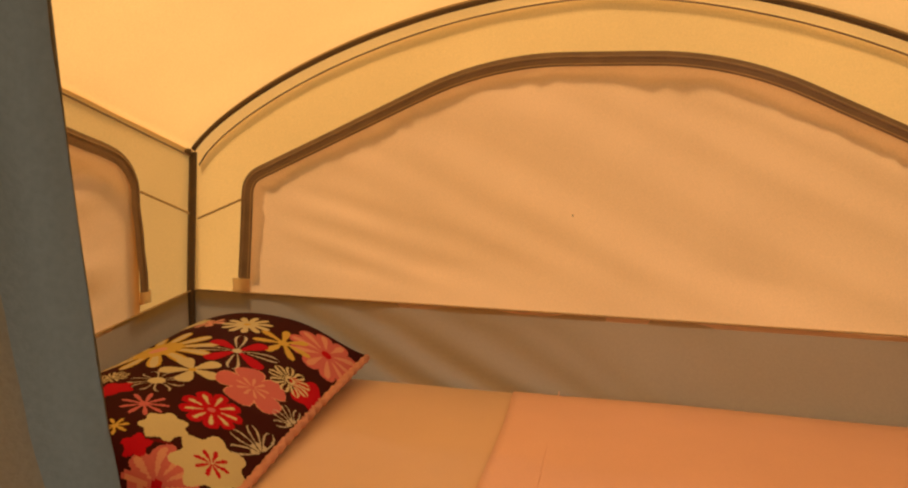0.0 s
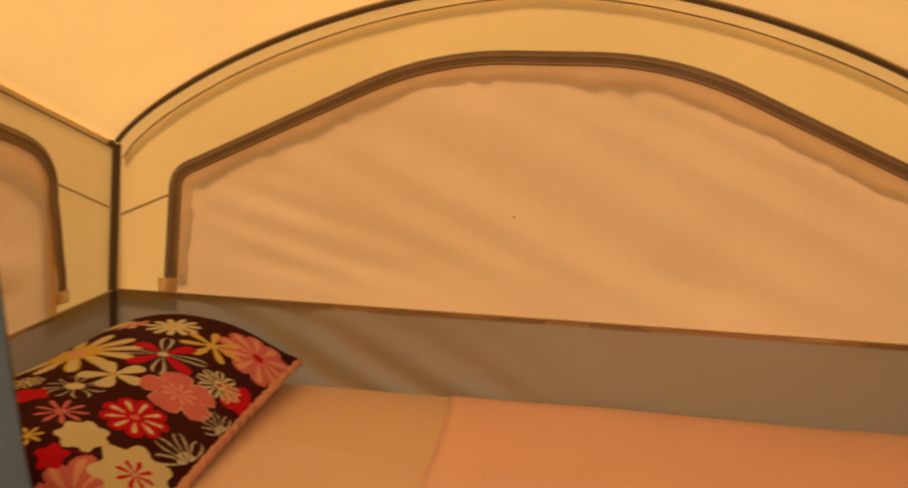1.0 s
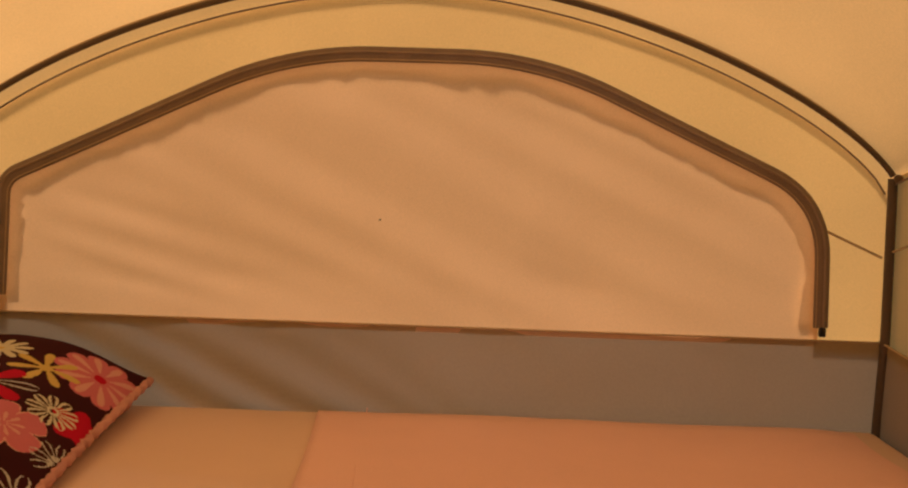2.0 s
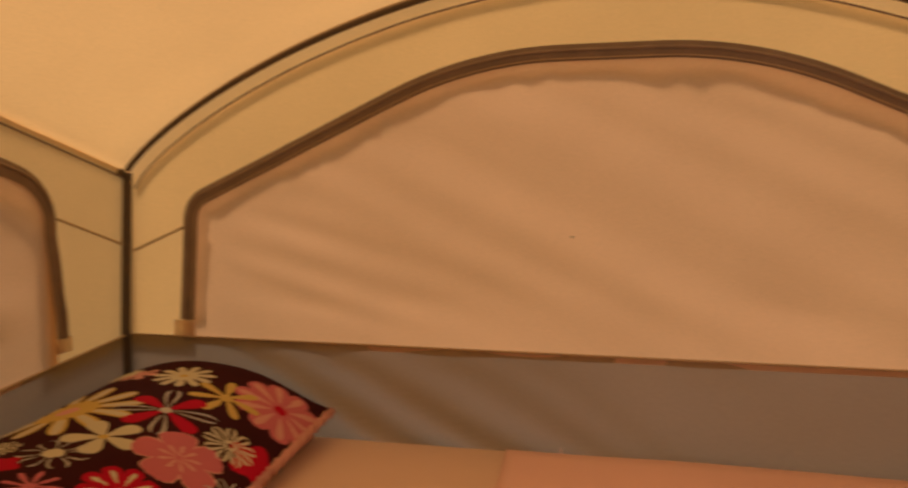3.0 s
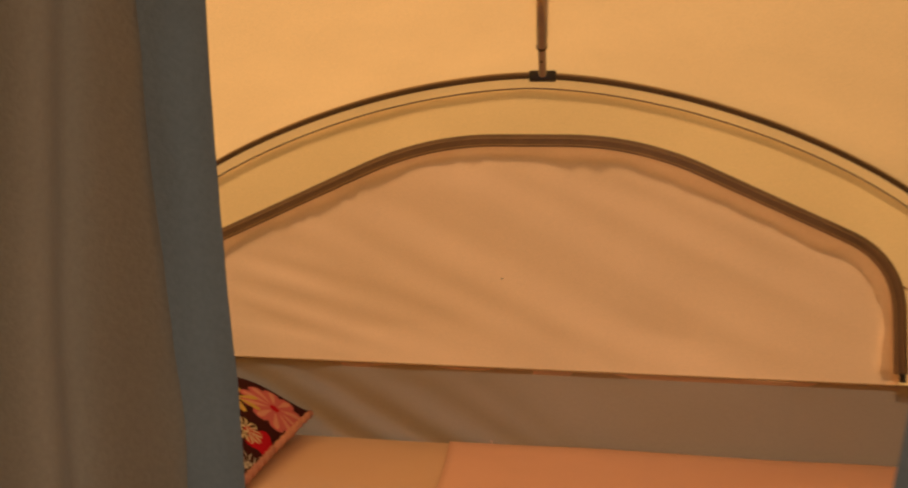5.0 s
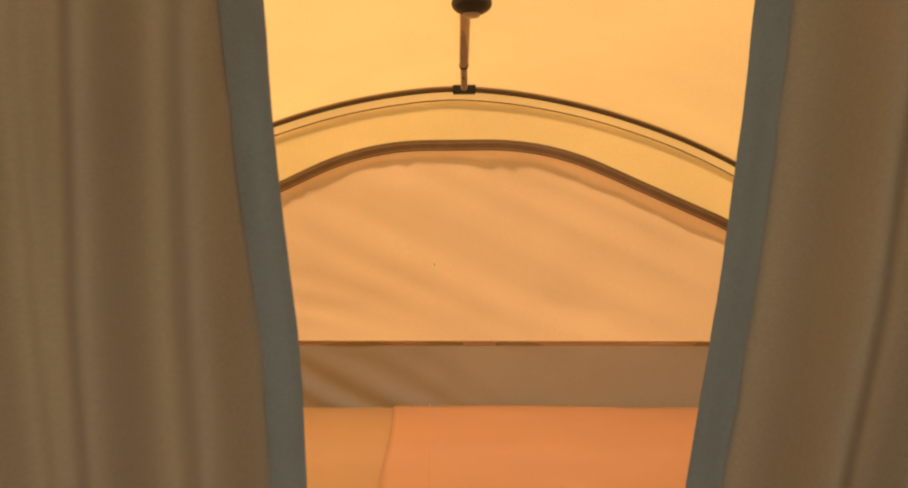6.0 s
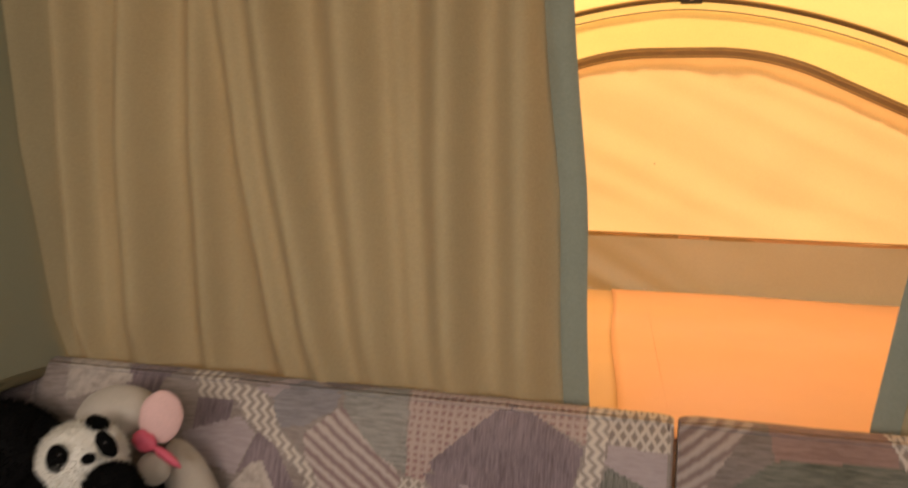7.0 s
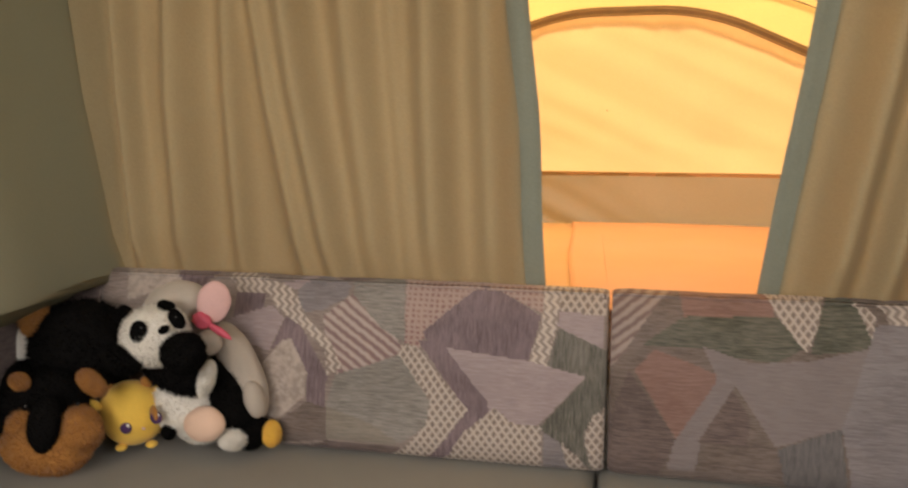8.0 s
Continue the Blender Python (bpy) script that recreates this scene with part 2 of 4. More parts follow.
v, f = strip(zip_line, 0.0155, 0.010)
tape = mesh_ob("zip_tape", v, f, ZIP, wall_back, "dark brown zip tape")
v, f = strip(zip_line, 0.0030, 0.0155, 0.004, 0.002, 4)
mesh_ob("zip_teeth", v, f, ZIPTEETH, tape)
v, f = strip(zip_line, 0.0012, 0.0135, -0.011, 0.001, 2)
mesh_ob("zip_stitching", v, f, STITCH, tape)
bm = box_bm(MID + 0.843, MID + 0.857, back_y(1.8, 1.2) - 0.024, back_y(1.8, 1.2) - 0.014, 1.187, 1.206, 0.003)
part("zip_pull", bm, BLACK, tape, "small black zip pull")
bm = box_bm(MID - 0.868, MID - 0.822, -0.0145, -0.0115, 1.180, 1.212, 0.001, 1)
part("zip_stop_patch", bm, HEM, wall_back, "pale square canvas patch")


def sleeve(x, drop):
    """Height of a line that runs drop below the bow, square to it."""
    slope = (arch(min(W, x + 0.01)) - arch(max(0.0, x - 0.01))) / 0.02
    return arch(x) - drop * min(1.7, math.sqrt(1 + slope * slope))


def seam_curve(drop, depth):
    return [(x, back_y(x, sleeve(x, drop)) - depth, sleeve(x, drop)) for x in [0.012 + (W - 0.024) * i / 100 for i in range(101)]]


tube("sleeve_seam", seam_curve(0.0255, -0.003), 0.0020, ZIP, wall_back)
# hidden strip added on the outer side, dims the canvas as the seam's soft shadow
vv = []
for i in range(101):
    x = 0.012 + (W - 0.024) * i / 100
    for k in range(3):
        z = sleeve(x, 0.022) - (0.013 + 0.004 * noise.noise(Vector((x * 6, 2, 1)))) * k / 2
        vv.append((x, back_y(x, z) + 0.008 + 0.005 * k, z))
ff = [(i * 3 + k, i * 3 + k + 1, i * 3 + k + 4, i * 3 + k + 3) for i in range(100) for k in range(2)]
mesh_ob("seam_shade_strip", vv, ff, HEM, wall_back)


bm = bmesh.new()
bmesh.ops.create_icosphere(bm, subdivisions=1, radius=0.0022, matrix=Matrix.Translation((0.930, flap_pt((0.930 - FX0) / (FX1 - FX0), 0.40)[1], 1.392)))
part("stain_spot", bm, PIPING, wall_back, "tiny dark speck on the flap")


# lower band
def band_pt(u, v):
    x = u * W
    z = 0.90 + (BANDTOP - 0.90) * v
    w = math.sin(math.pi * min(1, max(0, v))) * 0.016
    fold = 0.0
    for (x0, sl, wd, dp) in ((0.255, 1.75, 0.055, 0.050), (0.42, 1.9, 0.060, 0.044), (0.64, 1.8, 0.07, 0.026), (0.83, 1.4, 0.05, 0.012), (1.18, 0.6, 0.09, 0.012), (1.62, 0.5, 0.06, 0.012)):
        d = (x - x0 - sl * (BANDTOP - z)) / wd
        fold += dp * math.exp(-d * d) * (1 - 0.7 * v) * min(1, 6 * (1 - v))
    return (x, -0.009 - fold + w * 0.3 * noise.noise(Vector((x * 4, z * 5, 1))), z)


v, f = grid(band_pt, 220, 24)
mesh_ob("vinyl_band", v, f, BAND, wall_back, "brown vinyl lower band")
tube("band_hem", [(W * i / 60, -0.013, BANDTOP) for i in range(61)], 0.0022, STITCH, wall_back)
for s, name in ((0, "corner_seam"), (1, "corner_seam")):
    a, b = (0.016, 0.150) if s == 0 else (W - 0.016, W - 0.150)
    tube(name, [(a + (b - a) * t / 8, -0.004 + lean(1.37), 1.350 + 0.058 * t / 8) for t in range(9)], 0.0026, STITCH, wall_back)

# bow pole and corner binding
bow = holder("bow_pole", "thin grey metal bow pole arched over the end wall", "tent pole", kind="structure")
tube("bow", [(x, back_y(x, arch(x)) - 0.018, arch(x)) for x in [0.008 + (W - 0.016) * (0.5 - 0.5 * math.cos(math.pi * i / 120)) for i in range(121)]], 0.0062, PIPING, bow, 10)
tube("canvas_binding", [(x, back_y(x, arch(x)) - 0.008, arch(x) + 0.009) for x in [0.008 + (W - 0.016) * i / 120 for i in range(121)]], 0.0038, STITCH, bow)
for sx in (0.010, W - 0.010):
    tube("corner_pole", [(sx + (0.003 if sx < 1 else -0.003) * math.sin(3 * z), -0.016 + lean(z), z) for z in [0.93 + (1.512 - 0.93) * i / 20 for i in range(21)]], 0.0095, PIPING, bow, 10)

for sx in (0.004, W - 0.004):
    bm = bmesh.new()
    bmesh.ops.create_icosphere(bm, subdivisions=2, radius=0.0095, matrix=Matrix.Translation((sx, -0.004, 1.512)))
    part("corner_cap", bm, PIPING, bow)

# strut from the bow to the camper's roof
strut = holder("roof_strut", "telescopic grey metal strut holding the bow", "tent pole", kind="structure")
jz = arch(1.015)


def on_strut(s):
    return (1.015 + 0.008 * s, 0.035 - s, jz + 0.004 + 0.29 * s)


thin = tube("thin_tube", [on_strut(0.0), on_strut(0.135)], 0.0095, ALU, strut, 12)
tube("thick_tube", [on_strut(0.13), on_strut(1.42)], 0.0115, ALU, strut, 12)
tube("tube_rim", [on_strut(0.128), on_strut(0.136)], 0.0128, BLACK, thin, 12)
tube("spring_button", [on_strut(0.075), (on_strut(0.075)[0] - 0.001, on_strut(0.075)[1] - 0.008, on_strut(0.075)[2] - 0.0105)], 0.0028, BLACK, thin, 8)
bm = box_bm(0.982, 1.048, back_y(1, jz) - 0.032, back_y(1, jz) - 0.008, jz - 0.012, jz + 0.013, 0.004)
part("clamp", bm, BLACK, strut, "black plastic bow clamp")


# side walls of the tent end
def side_top(y):
    return 1.502 + RISE * -y


def make_side(name, x, sgn):
    wall = holder(name, "cream canvas side wall with a zipped window flap", "tent wall", kind="structure")

    def band_top(y):
        return BANDTOP + 0.08 * min(0.0, y)

    def pt(u, v):
        y = 0.05 + (FRONT - 0.05) * u
        z = band_top(y) - 0.02 + (side_top(y) + 0.024 - band_top(y) + 0.02) * v
        return (x - sgn * 0.006 + sgn * min(1, 5 * u) * dent(y + 7, z, 0.005), y, z)
    line = rounded_path([(-0.207, 0, 1.207), (-0.235, 0, 1.490), (-0.98, 0, 1.712), (-1.24, 0, 1.72), (-1.27, 0, 1.207)], [0.07, 0.1, 0.06])
    line = [Vector((p.x + 0.006 * noise.noise(Vector((p.z * 14, p.x * 4, 2))), 0, p.z + 0.006 * noise.noise(Vector((p.x * 11, 3, p.z * 5))))) for p in line]

    def top(y):
        for a, b in zip(line, line[1:]):
            if min(a.x, b.x) <= y <= max(a.x, b.x) and abs(b.x - a.x) > 1e-6:
                return max(a.z + (b.z - a.z) * (y - a.x) / (b.x - a.x), 1.21)
        return 1.4

    v, f = grid(pt, 150, 60)
    f = [q for q in f if not all(-1.25 < v[k][1] < -0.232 and v[k][2] < top(v[k][1]) - 0.004 for k in q)]
    mesh_ob("canvas_panel", v, f, CANVAS, wall)

    def fpt(u, v):
        y = -0.215 - 1.041 * u
        z = band_top(y) - 0.01 + (top(y) - band_top(y) + 0.01) * v
        ins = min(1, 6 * min(u, 1 - u)) * min(1, 6 * (1 - v))
        return (x + sgn * (0.004 + ins * (0.006 + min(1, 4 * v) * 0.008 * math.sin(7 * y + 10 * z) * (1 - v) + min(1, 4 * v) * 0.012 * noise.noise(Vector((y * 3 + z * 5, z * 14 - y * 4, 6))))), y, z)
    v, f = grid(fpt, 120, 60)
    mesh_ob("window_flap", v, f, FLAP, wall, "brownish canvas window flap zipped shut")
    for nm, half, dep, off, mt in (("zip_tape", 0.0155, 0.012, 0, ZIP), ("zip_teeth", 0.003, 0.016, 0.004, ZIPTEETH)):
        vv, ff = [], []
        for i, p in enumerate(line):
            d = (line[min(i + 1, len(line) - 1)] - line[max(i - 1, 0)]).normalized()
            nr = Vector((d.z, 0, -d.x))
            for k in range(5):
                w = -1 + k / 2
                q = p + nr * (w * half + off)
                vv.append((x + sgn * (dep + 0.003 * (1 - w * w)), q.x, q.z))
        for i in range(len(line) - 1):
            for k in range(4):
                a = i * 5 + k
                ff.append((a, a + 1, a + 6, a + 5))
        tape = mesh_ob(nm, vv, ff, mt, wall if nm == "zip_tape" else tape)
    def hpt(u, v):
        y = -0.23 - 0.9 * u
        return (x - sgn * 0.010, y, top(y) - 0.055 * (1 - v))
    v, f = grid(hpt, 40, 3)
    mesh_ob("flap_hem", v, f, HEM, wall)

    def bpt(u, v):
        y = FRONT * u
        z = 0.90 + (band_top(y) - 0.90) * v
        return (x + sgn * (0.007 + 0.006 * noise.noise(Vector((y * 4, z * 4, 3)))), y, z)
    v, f = grid(bpt, 40, 8)
    mesh_ob("vinyl_band", v, f, BAND, wall, "brown vinyl lower band")
    tube("band_hem", [(x + sgn * 0.012, FRONT * i / 20, band_top(FRONT * i / 20)) for i in range(21)], 0.0022, STITCH, wall)
    tube("top_seam", [(x + sgn * 0.006, FRONT * i / 30, side_top(FRONT * i / 30)) for i in range(31)], 0.0022, ZIP, wall)
    tube("corner_seam", [(x + sgn * 0.006, -0.012 - 0.19 * i / 8, 1.365 + 0.063 * i / 8) for i in range(9)], 0.0026, STITCH, wall)
    bm = box_bm(min(x + sgn * 0.011, x + sgn * 0.014), max(x + sgn * 0.011, x + sgn * 0.014), -0.227, -0.186, 1.179, 1.208, 0.001, 1)
    part("zip_stop_patch", bm, HEM, wall)
    return wall


make_side("wall_left", 0.0, 1)
make_side("wall_right", W, -1)


def roof_pt(u, v):
    x = -0.014 + (W + 0.028) * (0.5 - 0.5 * math.cos(math.pi * u))
    s = v * 1.44
    y0 = back_y(x, arch(x))
    sag = 0.035 * math.sin(math.pi * v) * math.sin(math.pi * u)
    return (x, y0 * (1 - v) - s, arch(x) + 0.012 + RISE * s - sag + dent(x * 1.3, s * 1.3 + 3, 0.006) * math.sin(math.pi * v))


v, f = grid(roof_pt, 60, 40)
roof = mesh_ob("ceiling_tent", v, f, ROOF)
tagged(roof, "golden cream canvas tent roof sloping up over the bed", "tent roof", kind="structure")

# ---- bed ----
platform = holder("bed_platform", "plywood bunk board under the mattress", "bed base", kind="structure")
part("board", box_bm(-0.01, W + 0.01, FRONT + 0.02, -0.0, 0.86, 0.895, 0.004), WOOD, platform)


def mattress_bm():
    bm = box_bm(0.022, W - 0.022, FRONT + 0.035, -0.028, 0.897, BED, 0.022, 3)
    return bm


mattress = holder("mattress", "beige covered mattress on the bunk board", "mattress")
part("cover", mattress_bm(), SHEET_A, mattress)
for pz in (0.915, 0.984):
    tube("piping", [(0.04, FRONT + 0.036, pz), (W - 0.04, FRONT + 0.036, pz)], 0.004, SHEET_A, mattress)


def sheet_pt(u, v):
    y = -0.024 + (FRONT + 0.035 + 0.02) * v
    x0 = 0.818 + 0.095 * v + 0.004 * math.sin(9 * v)
    x = x0 + (W - 0.03 - x0) * u
    drop = 0.03 * max(0, (x - (W - 0.20)) / 0.17) ** 2
    z = BED + 0.004 + 0.004 * noise.noise(Vector((x * 3, y * 3, 0))) * min(1, 20 * u) - drop * 0.4
    if v == 0:
        z -= 0.03
    return (x, y, z)


v, f = grid(sheet_pt, 60, 40)
sheet = thick(mesh_ob("bed_sheet", v, f, SHEET_B), 0.003, -1)
tagged(sheet, "peach pink sheet laid over most of the mattress", "sheet")
tube("hem_stitching", [(0.918 + 0.075 * t / 30, -0.03 - 1.33 * t / 30, BED + 0.0068) for t in range(31)], 0.0012, SHEET_B, sheet)

# ---- curtains ----
def make_curtain(name, x_wall, x_edge, ridges, flip):
    """x_wall and x_edge give the sides at a height; ridges: x at the top, at the foot, width, depth."""
    thing = holder(name, "tan curtain with a blue-grey hem hanging behind the sofa" if not flip else "tan curtain drawn aside with a blue-grey hem", "curtain", "bunk curtains")
    z0, z1 = 1.035, 2.12

    def depth(x, z):
        t = min(1.0, max(0.0, (z - 1.05) / 0.60))
        y = 0.0
        for xt, xb, w, d in ridges:
            xr = xb + (xt - xb) * t
            y -= d * math.exp(-((x - xr) / w) ** 2)
        inner = min(1.0, max(0.0, abs(x - x_edge(z)) - 0.03) / 0.10)
        soft = 1.0 - 0.5 * max(0.0, 1 - (z - 1.03) / 0.10)
        return FRONT + 0.012 - 0.036 * min(1.0, max(0.0, (z - 1.06) / 0.35)) + 2.1 * y * soft + 0.002 * noise.noise(Vector((x * 9, z * 5, 2))) + inner * (0.006 * noise.noise(Vector((x * 14, z * 3, 2))) + 0.012 * noise.noise(Vector((x * 6 + 0.8 * z, z * 1.6, 6))))

    def pt(u, v):
        z = z0 + (z1 - z0) * v
        x = x_wall(z) + (x_edge(z) - x_wall(z)) * u
        return (x, depth(x, z), z)
    v, f = grid(pt, 170, 70)
    mesh_ob("cloth", v, f, CURTAIN, thing)
    sgn = -1 if not flip else 1

    def hem(u, v):
        z = z0 + (z1 - z0) * v
        x = x_edge(z) + sgn * 0.038 * u - sgn * 0.002
        pucker = 0.004 * noise.noise(Vector((u * 2, z * 9, 5))) + 0.002 * noise.noise(Vector((u * 4, z * 24, 1)))
        return (x, depth(x, z) - 0.004 - 0.003 * math.sin(math.pi * u) + pucker, z)
    v, f = grid(hem, 6, 90)
    mesh_ob("hem", v, f, TRIM, thing, "blue-grey edging")

    def hem2(u, v):
        p = hem(u, v)
        return (p[0] + sgn * 0.007, p[1] + 0.0065, p[2])
    v, f = grid(hem2, 6, 60)
    mesh_ob("hem", v, f, TRIM, thing, "blue-grey edging")
    return thing


make_curtain("curtain", lambda z: 0.004 - 0.092 * (z - 1.05), lambda z: 0.872 - 0.070 * (z - 1.05) + 0.009 * math.exp(-((z - 1.36) / 0.14) ** 2),
             ((-0.055, -0.01, 0.026, 0.030), (0.052, 0.055, 0.030, 0.036), (0.105, 0.10, 0.020, 0.010), (0.173, 0.150, 0.038, 0.036), (0.272, 0.262, 0.024, 0.020), (0.320, 0.405, 0.026, 0.024),
              (0.385, 0.475, 0.036, 0.036), (0.507, 0.555, 0.042, 0.032), (0.585, 0.62, 0.020, 0.012), (0.661, 0.672, 0.040, 0.034), (0.765, 0.780, 0.036, 0.026)), False)
make_curtain("curtain", lambda z: W - 0.002 + 0.17 * (z - 1.05), lambda z: 1.255 + 0.125 * (z - 1.05) + 0.0015 * math.sin(9 * z),
             ((1.455, 1.365, 0.036, 0.040), (1.53, 1.45, 0.030, 0.036), (1.61, 1.55, 0.034, 0.044), (1.69, 1.64, 0.034, 0.038), (1.78, 1.75, 0.034, 0.032), (1.87, 1.86, 0.034, 0.038), (1.97, 1.94, 0.034, 0.032)), True)
rail = tube("curtain_rail", [(-0.19, FRONT, 2.13), (W + 0.19, FRONT, 2.13)], 0.008, ALU)
tagged(rail, "thin metal rail carrying the bunk curtains", "curtain rail", kind="structure")

# ---- the camper's room ----
ZF = 0.25
BACKEND = -5.2


def main_side(name, x, sgn):
    wall = holder(name, "olive grey canvas camper wall over a cream lower wall", "camper wall", kind="structure")

    def pt(u, v):
        y = FRONT - 0.004 + (BACKEND - FRONT) * u
        z = 1.045 + (2.24 - 1.045) * v
        wave = 0.034 * math.sin(13 * y + 2 * z + 0.6) * min(1, 10 * u) + 0.03 * noise.noise(Vector((y * 3.2, z * 1.2, 8))) * min(1, 6 * u)
        return (x - sgn * ((0.095 if sgn > 0 else 0.17) * (z - 1.05) + wave * 0.5), y, z)
    v, f = grid(pt, 90, 20)
    # without the faces of an unseen opening, added for the side fill lamp
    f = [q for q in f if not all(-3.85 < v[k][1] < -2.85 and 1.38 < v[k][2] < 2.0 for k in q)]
    mesh_ob("canvas", v, f, MAINWALL, wall)

    def skirt(u, v):
        y = FRONT - 0.16 + (BACKEND - FRONT + 0.16) * u
        drop = 1 - v
        return (x + sgn * 0.003 - sgn * (0.175 * min(1.0, 3.2 * drop) ** 1.5 + 0.018 * drop + 0.006 * noise.noise(Vector((y * 6, v * 3, 4)))), y, 0.746 + 0.306 * v)
    v, f = grid(skirt, 80, 14)
    mesh_ob("canvas_skirt", v, f, MAINWALL, wall)
    v, f = grid(lambda u, v: (x - sgn * (0.36 * (1 - u) - 0.002), FRONT + 0.004, 1.04 + 1.20 * v), 2, 10)
    mesh_ob("return_panel", v, f, MAINWALL, wall, "canvas return beside the bunk")
    x0, x1 = sorted((x - sgn * 0.24, x + sgn * 0.012))
    part("corner_panel", box_bm(x0, x1, FRONT + 0.001, FRONT + 0.011, ZF, 1.06, 0.002, 1), RIGID, wall)
    x0, x1 = sorted((x - sgn * 0.20, x - sgn * 0.24))
    part("lower_panel", box_bm(x0, x1, BACKEND, FRONT + 0.01, ZF, 1.036, 0.002, 1), RIGID, wall)
    x0, x1 = sorted((x - sgn * 0.24, x - sgn * 0.002))
    part("ledge", box_bm(x0, x1, BACKEND, FRONT + 0.008, 1.035, 1.055, 0.004, 1), MAINWALL, wall)
    return wall


main_side("wall_camper_left", 0.0, 1)
main_side("wall_camper_right", W, -1)
ceil = part("ceiling_camper", box_bm(-0.32, W + 0.32, BACKEND - 0.05, FRONT + 0.03, 2.22, 2.30, 0.01), RIGID, None)
tagged(ceil, "cream rigid camper roof panel", "ceiling", kind="structure")
fl = part("floor", box_bm(-0.22, W + 0.22, BACKEND, FRONT + 0.03, ZF - 0.04, ZF, 0.003, 1), FLOOR, None)
tagged(fl, "brown vinyl camper floor", "floor", kind="structure")
wr = holder("wall_camper_rear", "cream camper rear wall with a wide unseen opening added for fill light", "camper wall", kind="structure")
# panels around an unseen opening, added for the rear fill lamp
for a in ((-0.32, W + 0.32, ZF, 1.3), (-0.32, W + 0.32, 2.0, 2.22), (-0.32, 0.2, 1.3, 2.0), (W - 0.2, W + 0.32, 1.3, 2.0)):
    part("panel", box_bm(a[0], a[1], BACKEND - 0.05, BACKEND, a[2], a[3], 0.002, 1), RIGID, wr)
part("bunk_box_front", box_bm(-0.20, W + 0.20, FRONT + 0.012, FRONT + 0.03, ZF, 0.86, 0.002, 1), RIGID, platform)
body = holder("camper_body", "white sided camper box under the tent ends", "camper", kind="structure")
part("lower_body", box_bm(-0.20, W + 0.20, BACKEND - 0.08, FRONT + 0.05, 0.05, ZF - 0.045, 0.02), BODY, body)
ground = mesh_ob("ground", [(-400, -400, -0.3), (400, -400, -0.3), (400, 400, -0.3), (-400, 400, -0.3)], [(0, 1, 2, 3)], GRASS, None, smooth=False)
tagged(ground, "green grass ground of the camp site", "ground", kind="structure")


